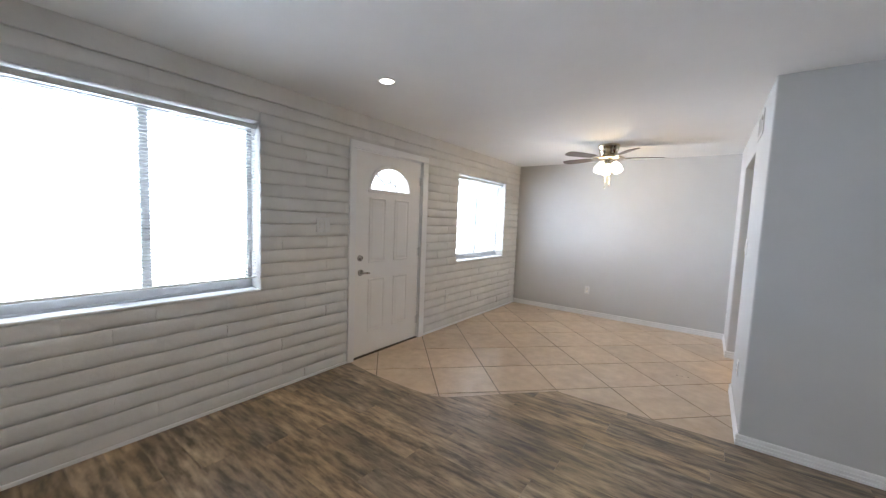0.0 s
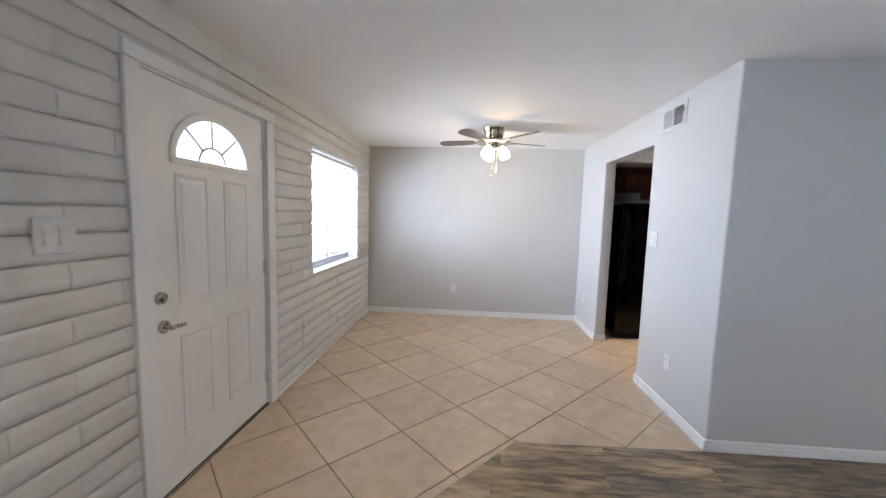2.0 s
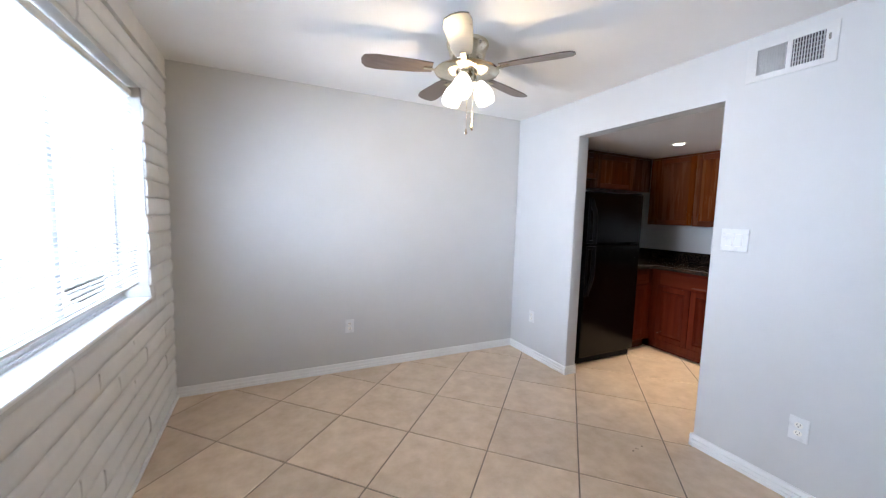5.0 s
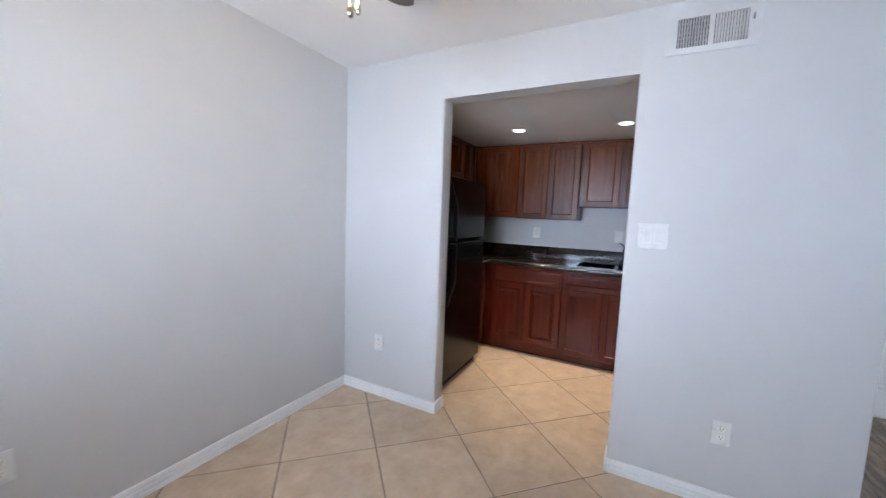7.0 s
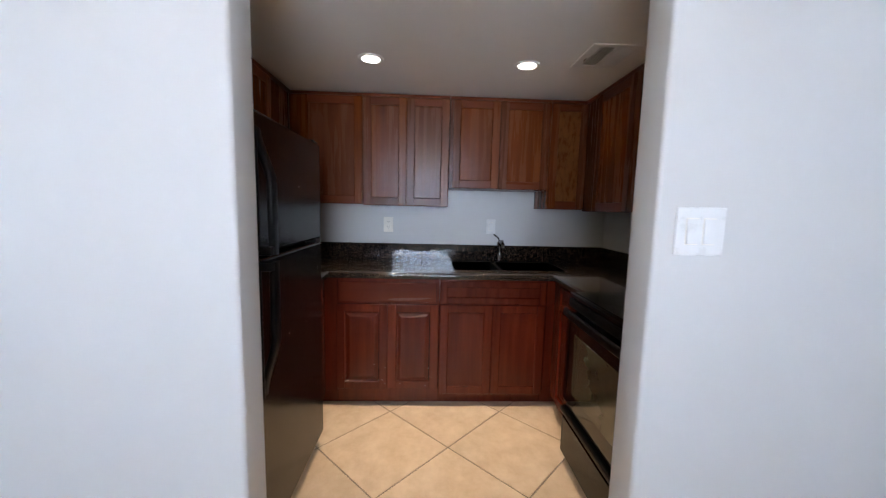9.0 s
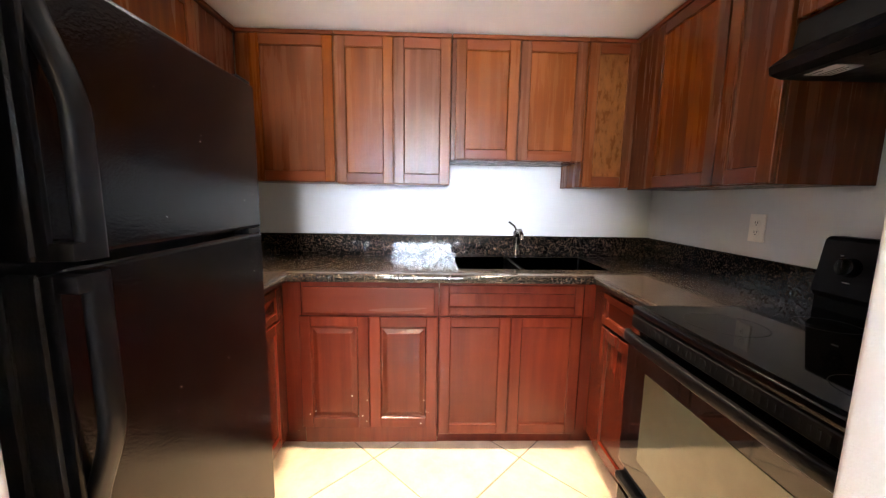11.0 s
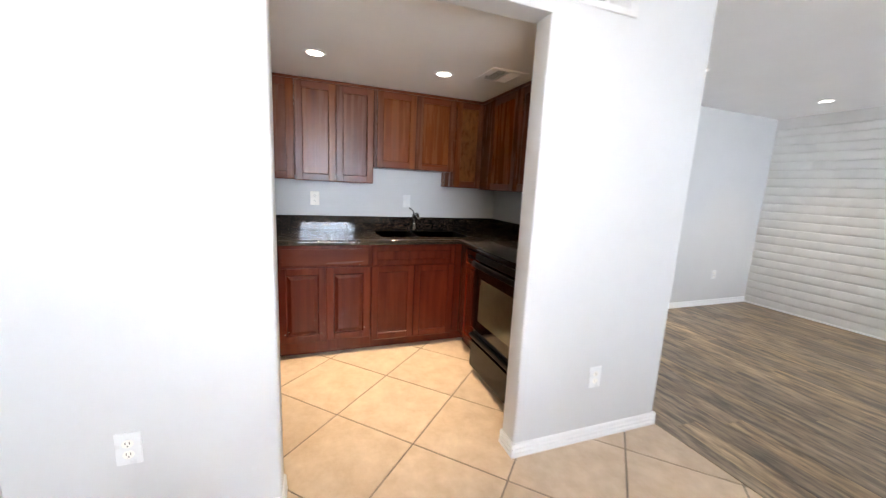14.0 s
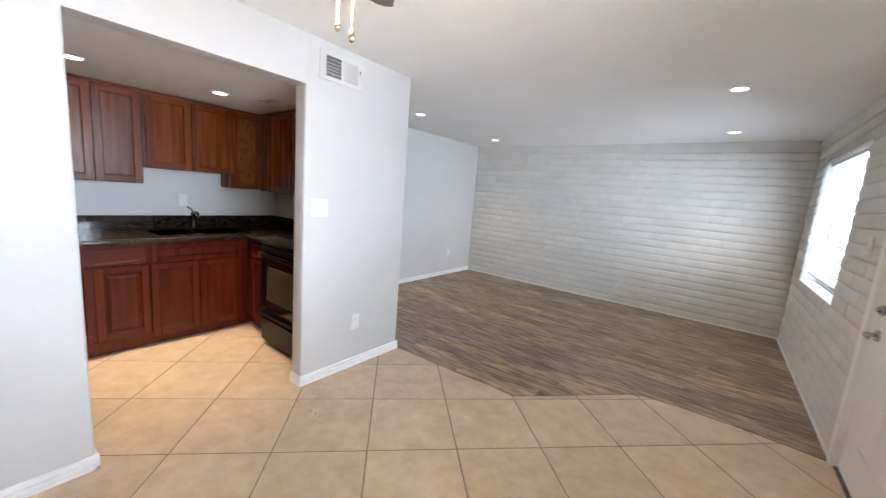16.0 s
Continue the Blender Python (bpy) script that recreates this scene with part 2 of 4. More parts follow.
def part(name, bm, material, parent=None, label="", smooth=False):
    me = bpy.data.meshes.new(name)
    bmesh.ops.recalc_face_normals(bm, faces=bm.faces)
    bm.to_mesh(me)
    bm.free()
    me.materials.append(material)
    if smooth:
        me.polygons.foreach_set("use_smooth", [True] * len(me.polygons))
        me.set_sharp_from_angle(angle=radians(40))
    ob = new(name, me)
    if parent:
        ob.parent = parent
    if label:
        ob["label"] = label
    return ob


def box(name, material, parent, x0, x1, y0, y1, z0, z1, bev=0.0, label="", seg=1):
    bm = bmesh.new()
    bm_box(bm, x0, x1, y0, y1, z0, z1, bev, seg)
    return part(name, bm, material, parent, label)


def thing(name, m, label, category, group=""):
    ob = new(name)
    ob.matrix_world = m
    return tagged(ob, label, category, group)


def structure(name, material, *bs):
    bm = bmesh.new()
    for b in bs:
        bm_box(bm, *b)
    return tagged(part(name, bm, material), kind="structure")


# ---------------------------------------------------------------- walls and ceilings
def holed(x0, x1, y0, y1, z1, holes):
    bs, y = [], y0
    for h in sorted(holes):
        bs.append((x0, x1, y, h[0], -.05, z1))
        bs.append((x0, x1, h[0], h[1], -.05, h[2]))
        bs.append((x0, x1, h[0], h[1], h[3], z1))
        y = h[1]
    bs.append((x0, x1, y, y1, -.05, z1))
    return bs


wall_front = structure("wall_front", MORTAR, *holed(-.20, -.009, BACK - .2, FAR, HIGH, [BW, (DR[0], DR[1], -.02, DR[2]), SW]))
tagged(wall_front, "painted slump block front wall with two windows and a door", "wall")
wall_back = structure("wall_back", MORTAR, (-.009, 5.05, BACK - .2, BACK - .009, -.05, HIGH))
tagged(wall_back, "off-white painted slump block end wall of the living room", "wall")
structure("wall_far", GREY, (-.2, 5.05, FAR, FAR + .15, -.05, HIGH))
structure("wall_side", GREY, (SIDE, SIDE + WT, BACK - .009, COL + .02, -.05, HIGH))
structure("wall_sink", GREY, (KX1, KX1 + .15, COL + .02, FAR, -.05, HIGH))
bm = bmesh.new()
corner = lambda cx, cy, a0: [(cx + .012 * math.cos(radians(a0 + 22.5 * i)), cy + .012 * math.sin(radians(a0 + 22.5 * i))) for i in range(5)]
ell = corner(KIT + .012, COL + .012, 180) + [(SIDE + WT + .3, COL), (SIDE + WT + .3, COL + WT), (KX0, COL + WT)] + corner(KX0 - .012, OPN - .012, 0) + corner(KIT + .012, OPN - .012, 90)
bm_prism(bm, ell, -.05, HIGH)
bm_prism(bm, round_rect(KIT, KX0, OPF, FAR + .02, .012), -.05, HIGH)
bm_box(bm, KIT + .0005, KX0, OPN - .014, OPF + .014, HEAD, HIGH)
tagged(part("wall_kitchen", bm, GREY, smooth=True), kind="structure")
structure("ceiling", CEIL, (-.2, 5.05, BACK - .2, FAR + .15, HIGH, HIGH + .1))
structure("ceiling_kitchen", CEIL, (KX0, KX1, KY0, FAR, KHIGH, KHIGH + .08))
structure("floor", GROUT, (-.2, 5.05, BACK - .2, FAR + .15, -.12, -.0035))

# glowing sheet for the day outside the windows; the ground there glows as sunlit
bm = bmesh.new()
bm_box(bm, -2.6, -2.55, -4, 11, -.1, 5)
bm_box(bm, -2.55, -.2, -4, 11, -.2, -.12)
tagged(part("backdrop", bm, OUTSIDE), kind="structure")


# ridged baseboard: a stepped profile along straight runs
def baseboard(p, q, out):
    """from p to q, standing proud towards out"""
    p, q, out = Vector((*p, 0)), Vector((*q, 0)), Vector((*out, 0))
    prof = [(-.004, -.01), (.013, -.01), (.013, .014), (.0115, .0175), (.0055, .019), (.0055, .0235), (.0115, .025), (.0115, .0385), (.010, .0415), (.0050, .043), (.0050, .0475), (.010, .049), (.010, .064), (.008, .070), (.0, .0735), (-.004, .0735)]
    bm = bmesh.new()
    rings = [[bm.verts.new(e + out * d + Vector((0, 0, h))) for d, h in prof] for e in (p, q)]
    n = len(prof)
    for i in range(n):
        j = (i + 1) % n
        bm.faces.new((rings[0][i], rings[0][j], rings[1][j], rings[1][i]))
    bm.faces.new(rings[0][::-1])
    bm.faces.new(rings[1])
    tagged(part("baseboard", bm, TRIM), kind="structure")


baseboard((0, FAR), (KIT, FAR), (0, -1))
baseboard((KIT, OPF - .013), (KIT, FAR), (-1, 0))
baseboard((KIT - .013, OPF), (KX0, OPF), (0, -1))
baseboard((KIT, COL - .013), (KIT, OPN + .013), (-1, 0))
baseboard((KIT - .013, OPN), (KX0, OPN), (0, 1))
baseboard((KIT - .013, COL), (SIDE, COL), (0, -1))
baseboard((SIDE, BACK), (SIDE, 2.935), (-1, 0))
baseboard((SIDE, 3.825), (SIDE, COL), (-1, 0))

# thin painted strip under the ceiling along the block walls, and the caulked joint at the floor
structure("trim", BLOCK, (-.009, .015, BACK, FAR, 2.225, 2.240), (-.009, .009, BACK, FAR, 2.240, HIGH))
structure("trim", BLOCK, (.015, SIDE, BACK - .009, BACK + .015, 2.225, 2.240), (.009, SIDE, BACK - .009, BACK + .009, 2.240, HIGH))
structure("trim", TRIM, (-.009, .017, BACK, DR[0] - .075, -.01, .022), (-.009, .017, DR[1] + .095, FAR, -.01, .022))
structure("trim", TRIM, (.017, SIDE, BACK - .009, BACK + .017, -.01, .022))


# ---------------------------------------------------------------- windows with blinds
def window(number, y0, y1, z0, z1, mid):
    w = tagged(new("window_%d" % number), kind="structure")
    xo, xi = -.175, -.135
    box("frame_top", ALU, w, xo, xi, y0, y1, z1 - .060, z1, .003)
    box("frame_bottom", ALU, w, xo, xi + .01, y0, y1, z0, z0 + .068, .003)
    box("jamb", ALU, w, xo, xi, y0, y0 + .035, z0 + .068, z1 - .060, .003)
    box("jamb", ALU, w, xo, xi, y1 - .035, y1, z0 + .068, z1 - .060, .003)
    box("meeting_stile", ALU, w, xo + .005, xi + .005, mid - .025, mid + .025, z0 + .068, z1 - .060, .003)
    box("track", ALU, w, xi + .01, xi + .022, y0, y1, z0, z0 + .018, .002)
    for a, b in ((y0 + .035, mid - .025), (mid + .025, y1 - .035)):
        g = box("pane", GLASS, w, xo + .018, xo + .022, a, b, z0 + .068, z1 - .060)
        g.visible_shadow = False
    box("window_sill", TRIM, w, -.125, .006, y0, y1, z0 - .012, z0 + .004, .004)
    # blind
    bl = thing("window_blind", pose(-.062, (y0 + y1) / 2, z1), "white horizontal mini blind, lowered, slats open to the daylight", "window blind", "window blinds")
    half = (y1 - y0) / 2 - .004
    bm = bmesh.new()
    bm_box(bm, -.016, .016, -half, half, -.052, -.018, .003)
    part("headrail", bm, SLAT, bl)
    bm = bmesh.new()
    bm_box(bm, -.012, .012, -half, half, z0 - z1 + .082, z0 - z1 + .096, .003)
    part("bottom_rail", bm, SLAT, bl)
    me = bpy.data.meshes.new("slat")
    vs, fs = [], []
    for yy in (-half, half):
        for k in range(5):
            u = -.0125 + .025 * k / 4
            vs.append((u, yy, .0030 * (1 - (u / .0125) ** 2) + .03 * u))
    for k in range(4):
        fs.append((k, k + 1, k + 6, k + 5))
    base = len(vs)
    vs += [(x, y, z - .0008) for x, y, z in vs]
    fs += [(b + base, a + base, d + base, c + base) for a, b, c, d in [(f[0], f[1], f[2], f[3]) for f in fs]]
    me.from_pydata(vs, [], fs)
    me.materials.append(SLAT)
    z = -.066
    while z > z0 - z1 + .105:
        s = new("slat", me)
        s.parent = bl
        s.location = (0, 0, z)
        s.rotation_euler = (radians(random.uniform(-.12, .12)), radians(random.uniform(-2.5, 2.5)), 0)
        z -= .0212
    for f in (-.78, 0, .78):
        box("ladder_cord", SLAT, bl, -.013, -.0122, f * half - .0006, f * half + .0006, z0 - z1 + .085, -.050)
        box("ladder_cord", SLAT, bl, .0122, .013, f * half - .0006, f * half + .0006, z0 - z1 + .085, -.050)


window(1, *BW, 1.655)
window(2, *SW, 5.60)

# ---------------------------------------------------------------- front door
D0, D1, DT = 3.20, 4.14, 2.025
DX = -.012
casing = tagged(new("door_casing"), "white painted wooden casing round the front door", "door frame", kind="structure")
box("casing_side", TRIM, casing, -.008, .022, D0 - .085, D0 - .010, -.01, DT + .012, .006, seg=2)
box("casing_side", TRIM, casing, -.008, .022, D1 + .014, D1 + .105, -.01, DT + .012, .006, seg=2)
box("casing_head", TRIM, casing, -.008, .0225, D0 - .085, D1 + .105, DT + .0125, DT + .078, .006, seg=2)
box("jamb", TRIM, casing, -.19, -.004, D0 - .014, D0 - .004, -.01, DT + .012)
box("jamb", TRIM, casing, -.19, -.004, D1 + .004, D1 + .014, -.01, DT + .012)
box("head_jamb", TRIM, casing, -.19, -.004, D0 - .004, D1 + .004, DT + .004, DT + .012)
box("threshold", BRONZE, casing, -.19, .004, D0 - .01, D1 + .01, -.01, .012, .003)
front_door = thing("door_1", pose(0, 0, 0), "closed white panelled front door with an arched fanlight", "door")
LY, LW, LZ, LH = 3.672, .288, 1.675, .232
bm = bmesh.new()
N = 28
arch = [(LY - LW * math.cos(math.pi * i / N), LZ + LH * math.sin(math.pi * i / N)) for i in range(N + 1)]
bm_box(bm, DX - .042, DX, D0, D1, .016, LZ)
bm_box(bm, DX - .042, DX, D0, LY - LW, LZ, DT)
bm_box(bm, DX - .042, DX, LY + LW, D1, LZ, DT)
for (ya, za), (yb, zb) in zip(arch, arch[1:]):
    v = [bm.verts.new(p) for x in (DX - .042, DX) for p in ((x, ya, za), (x, yb, zb), (x, yb, DT), (x, ya, DT))]
    bm.faces.new(v[4:8])
    bm.faces.new(v[0:4][::-1])
    bm.faces.new((v[0], v[1], v[5], v[4]))
    bm.faces.new((v[2], v[3], v[7], v[6]))
part("slab", bm, DOORW, front_door)
bm = bmesh.new()
bm_sweep(bm, [(DX + .004, LY - (LW + .012) * math.cos(math.pi * i / N), LZ + (LH + .012) * math.sin(math.pi * i / N)) for i in range(N + 1)], .016, .042, (1, 0, 0))
bm_box(bm, DX - .002, DX + .014, LY - LW - .03, LY + LW + .03, LZ - .034, LZ - .002, .005, 2)
part("fanlight_frame", bm, DOORW, front_door, smooth=True)
bm = bmesh.new()
fan = [bm.verts.new((DX - .022, y, z)) for y, z in arch]
bm.faces.new(fan)
g = part("pane", bm, GLASS, front_door)
g.visible_shadow = False
bm = bmesh.new()
for a in (45, 90, 135):
    ca, sa = math.cos(radians(a)), math.sin(radians(a))
    bm_sweep(bm, [(DX - .014, LY + .105 * ca, LZ + .085 * sa), (DX - .014, LY + LW * ca, LZ + LH * sa)], .010, .016, (1, 0, 0))
bm_sweep(bm, [(DX - .014, LY - .105 * math.cos(math.pi * i / 14), LZ + .085 * math.sin(math.pi * i / 14)) for i in range(15)], .010, .016, (1, 0, 0))
part("glazing_bar", bm, ALU, front_door, "grey glazing bars in a sunburst")


def door_panel(y0, y1, z0, z1):
    bm = bmesh.new()
    rings = []
    for inset, h in ((0, -.002), (.004, .005), (.012, .007), (.022, .0015), (.030, .0012), (.046, .005), (.050, .0055)):
        rings.append([bm.verts.new((DX + h, y, z)) for y, z in ((y0 + inset, z0 + inset), (y1 - inset, z0 + inset), (y1 - inset, z1 - inset), (y0 + inset, z1 - inset))])
    for a, b in zip(rings, rings[1:]):
        for i in range(4):
            j = (i + 1) % 4
            bm.faces.new((a[i], a[j], b[j], b[i]))
    bm.faces.new(rings[-1])
    part("raised_panel", bm, DOORW, front_door)


for ya, yb in ((3.378, 3.606), (3.732, 3.958)):
    door_panel(ya, yb, .945, 1.595)
    door_panel(ya, yb, .240, .785)
bm = bmesh.new()
bm_cyl(bm, (DX, 3.278, .856), (DX + .012, 3.278, .856), .032, .030, 24)
bm_cyl(bm, (DX + .012, 3.278, .856), (DX + .05, 3.278, .856), .012, .012, 16)
bm_sweep(bm, [(DX + .052, 3.268, .856), (DX + .056, 3.30, .857), (DX + .056, 3.325, .855), (DX + .052, 3.352, .851)], .014, .020, (1, 0, 0))
part("lever_handle", bm, STEEL, front_door, "brushed nickel lever handle", True)
bm = bmesh.new()
bm_cyl(bm, (DX, 3.268, .998), (DX + .018, 3.268, .998), .031, .026, 24)
bm_box(bm, DX + .018, DX + .032, 3.262, 3.274, .984, 1.012, .002)
part("deadbolt", bm, STEEL, front_door, "brushed nickel deadbolt", True)
for z in (.22, 1.02, 1.82):
    bm = bmesh.new()
    bm_cyl(bm, (DX + .006, D1 + .004, z - .05), (DX + .006, D1 + .004, z + .05), .007, .007, 12)
    bm_box(bm, DX - .001, DX + .002, D1 - .022, D1, z - .045, z + .045)
    part("hinge", bm, PLATE, front_door, "painted white hinge")
box("door_sweep", DARK, front_door, DX - .036, DX - .006, D0, D1, .013, .018)


# white inner door on the far side of the living room
inner = thing("door_2", pose(SIDE, 3.38, 0, 0, 0, -90), "closed white panelled inner door of the living room", "door")
box("slab", DOORW, inner, -.38, .38, -.006, .004, .008, 2.03, .002)
for xa, xb in ((-.285, -.05), (.05, .285)):
    for za, zb in ((.22, .78), (.93, 1.50), (1.62, 1.86)):
        bm = bmesh.new()
        rings = []
        for inset, h in ((0, -.005), (.008, -.012), (.016, -.012), (.026, -.007), (.040, -.007), (.055, -.010)):
            rings.append([bm.verts.new((x, h, z)) for x, z in ((xa + inset, za + inset), (xb - inset, za + inset), (xb - inset, zb - inset), (xa + inset, zb - inset))])
        for a, b in zip(rings, rings[1:]):
            for i in range(4):
                j = (i + 1) % 4
                bm.faces.new((a[i], a[j], b[j], b[i]))
        bm.faces.new(rings[-1])
        part("raised_panel", bm, DOORW, inner)
frame2 = tagged(new("door_frame"), "white painted casing round the inner door", "door frame", kind="structure")
box("casing_side", TRIM, frame2, SIDE - .016, SIDE + .004, 2.935, 2.997, -.005, 2.05, .004)
box("casing_side", TRIM, frame2, SIDE - .016, SIDE + .004, 3.763, 3.825, -.005, 2.05, .004)
box("casing_head", TRIM, frame2, SIDE - .0165, SIDE + .004, 2.935, 3.825, 2.0505, 2.11, .004)

# ---------------------------------------------------------------- plates on the walls
def outlet(m, label, group="outlets", plate=PLATE):
    """faces local -y, centred"""
    o = thing("wall_outlet", m, label, "outlet", group)
    bm = bmesh.new()
    bm_box(bm, -.0375, .0375, -.006, .001, -.059, .059, .003, 2)
    part("plate", bm, plate, o)
    for dz in (-.020, .020):
        bm = bmesh.new()
        bm_prism(bm, [(.0165 * math.cos(a * math.pi / 8), .0145 * math.sin(a * math.pi / 8)) for a in range(16)], 0, .003)
        bmesh.ops.transform(bm, matrix=pose(0, -.0055, dz, 90), verts=bm.verts)
        r = part("receptacle", bm, CREAM, o)
        bm = bmesh.new()
        for dx in (-.006, .006):
            bm_box(bm, dx - .0011, dx + .0011, -.0092, -.0082, dz - .001, dz + .008)
        bm_cyl(bm, (0, -.0082, dz - .007), (0, -.0092, dz - .007), .0024, .0024, 8)
        part("slot", bm, DARK, r)
    return o


def switch(m, label, n):
    s = thing("wall_switch", m, label, "light switch", "wall switches")
    w, h = (.036, .059) if n == 1 else (.066, .063)
    bm = bmesh.new()
    bm_box(bm, -w, w, -.006, .001, -h, h, .003, 2)
    part("plate", bm, PLATE, s)
    for k in range(n):
        cx = (k - (n - 1) / 2) * .046
        bm = bmesh.new()
        bm_box(bm, cx - .0175, cx + .0175, -.0072, -.004, -.035, .035, .001)
        r = part("bezel", bm, CREAM, s)
        bm = bmesh.new()
        v = [bm.verts.new(p) for p in ((cx - .015, -.0075, -.032), (cx + .015, -.0075, -.032), (cx + .015, -.0075, .032), (cx - .015, -.0075, .032),
                                       (cx - .015, -.0125, -.032), (cx + .015, -.0125, -.032), (cx + .015, -.0085, .032), (cx - .015, -.0085, .032))]
        for f in ((4, 5, 6, 7), (0, 1, 5, 4), (2, 3, 7, 6), (0, 4, 7, 3), (1, 2, 6, 5)):
            bm.faces.new([v[i] for i in f])
        part("rocker", bm, PLATE, r)
    return s


# rotations: -90 faces -x, 90 faces +x, 0 faces -y, 180 faces +y
switch(pose(.007, 2.838, 1.318, 0, 0, 90), "white double switch on the painted block wall beside the front door", 2)
outlet(pose(.007, 4.722, .388, 0, 0, 90), "white outlet low on the painted block wall")
outlet(pose(1.235, FAR, .395), "white outlet low on the grey dining wall")
outlet(pose(KIT, 6.436, .398, 0, 0, -90), "white outlet low on the grey wall beside the opening")
outlet(pose(KIT, 4.430, .368, 0, 0, -90), "white outlet below the double switch on the grey wall")
switch(pose(KIT, 4.782, 1.274, 0, 0, -90), "white double rocker switch beside the kitchen opening", 2)
outlet(pose(1.81, BACK + .007, .35, 0, 0, 180), "white outlet low on the painted block end wall")
outlet(pose(SIDE, 1.05, .40, 0, 0, -90), "white outlet low on the grey living room wall")
outlet(pose(KX1, 5.805, 1.180, 0, 0, -90), "almond outlet above the kitchen counter", plate=CREAM)
switch(pose(KX1, 4.992, 1.180, 0, 0, -90), "white rocker switch above the kitchen sink", 1)
outlet(pose(4.130, KY0, 1.155, 0, 0, 180), "almond outlet on the wall beside the stove", plate=CREAM)


# ---------------------------------------------------------------- vents and lamps
def vent(m, label, w, h, bars, paint):
    """a register facing local -y"""
    v = thing("air_vent", m, label, "air vent", "air vents")
    bm = bmesh.new()
    iw, ih = w / 2 - .045, h / 2 - .028
    bm_box(bm, -w / 2, -iw, -.006, .001, -h / 2, h / 2)
    bm_box(bm, iw, w / 2, -.006, .001, -h / 2, h / 2)
    bm_box(bm, -iw, iw, -.006, .001, ih, h / 2)
    bm_box(bm, -iw, iw, -.006, .001, -h / 2, -ih)
    bm_box(bm, -.010, .010, -.0055, .001, -ih, ih)
    part("frame", bm, paint, v)
    # dark sheet painted in for the shade seen between the louvres
    box("backing", DARK, v, -iw, iw, -.0005, .0015, -ih, ih)
    for k in range(5):
        zz = -ih + 2 * ih * (k + 1) / 6
        box("rear_bar", paint, v, -iw, iw, -.0008, .0012, zz - .0016, zz + .0016)
    for k in range(bars):
        for s in (-1, 1):
            cx = s * (.012 + (iw - .014) * (k + .5) / bars)
            bm = bmesh.new()
            bm_box(bm, -.0008, .0008, -.0055, .0055, -ih, ih)
            bmesh.ops.transform(bm, matrix=pose(cx, -.0035, 0, 0, 0, 40 * s), verts=bm.verts)
            part("slat", bm, paint, v)
    bm = bmesh.new()
    bm_box(bm, iw + .012, iw + .020, -.014, -.005, .012, .040, .002)
    part("lever", bm, STEEL, v)
    return v


vent(pose(KIT, 4.630, 2.208, 0, 0, -90), "white louvred supply vent high on the grey wall", .35, .185, 11, VENTP)
vent(pose(3.885, 4.62, KHIGH, 90, 0, 90), "white louvred vent in the kitchen ceiling", .26, .27, 5, TRIM)


def can(x, y, z):
    c = thing("recessed_light", pose(x, y, z), "round recessed ceiling light, lit, with a white trim ring", "ceiling light", "recessed lights")
    bm = bmesh.new()
    bm_lathe(bm, [(.046, -.001), (.050, -.006), (.064, -.004), (.068, .001)], (0, 0, 0), 32)
    part("trim_ring", bm, TRIM, c, smooth=True)
    bm = bmesh.new()
    bm_lathe(bm, [(.001, -.0085), (.036, -.0080), (.046, -.0065)], (0, 0, 0), 32)
    part("lens", bm, LENS, c, "glowing white lens")


for p in CANS + KCANS:
    can(*p)

# ceiling fan
fan_thing = thing("ceiling_fan", pose(FAN[0], FAN[1], HIGH + .001), "brass-nickel hugger ceiling fan with dark blades and three lit glass shades", "ceiling fan")
bm = bmesh.new()
bm_lathe(bm, [(.118, 0), (.122, -.012), (.118, -.026), (.112, -.034), (.104, -.072), (.094, -.110), (.086, -.128)], (0, 0, 0), 40)
part("motor_housing", bm, BRASS, fan_thing, smooth=True)
bm = bmesh.new()
bm_lathe(bm, [(.07, -.128), (.178, -.150), (.188, -.160), (.180, -.168), (.09, -.176)], (0, 0, 0), 40)
part("flywheel_ring", bm, BRASS, fan_thing, "brass ring that carries the blades", True)
bm = bmesh.new()
bm_lathe(bm, [(.06, -.176), (.066, -.190), (.066, -.225), (.045, -.245), (.012, -.252)], (0, 0, 0), 32)
part("switch_housing", bm, STEEL, fan_thing, smooth=True)
for k in range(5):
    a = 20 + 72 * k
    bm = bmesh.new()
    pts = [(.20, -.042), (.30, -.056), (.52, -.066), (.575, -.054), (.595, -.02), (.595, .02), (.575, .054), (.52, .066), (.30, .056), (.20, .042)]
    bm_prism(bm, pts, -.003, .003)
    bmesh.ops.transform(bm, matrix=pose(0, 0, -.150, 0, 0, a) @ pose(0, 0, 0, 11), verts=bm.verts)
    bl = part("blade", bm, BLADE, fan_thing, "dark walnut blade")
    bm = bmesh.new()
    bm_sweep(bm, [(.10, 0, -.158), (.16, 0, -.164), (.25, 0, -.157)], .03, .006, (0, 1, 0))
    bmesh.ops.transform(bm, matrix=pose(0, 0, 0, 0, 0, a), verts=bm.verts)
    part("blade_iron", bm, BRASS, bl, "brass blade iron")
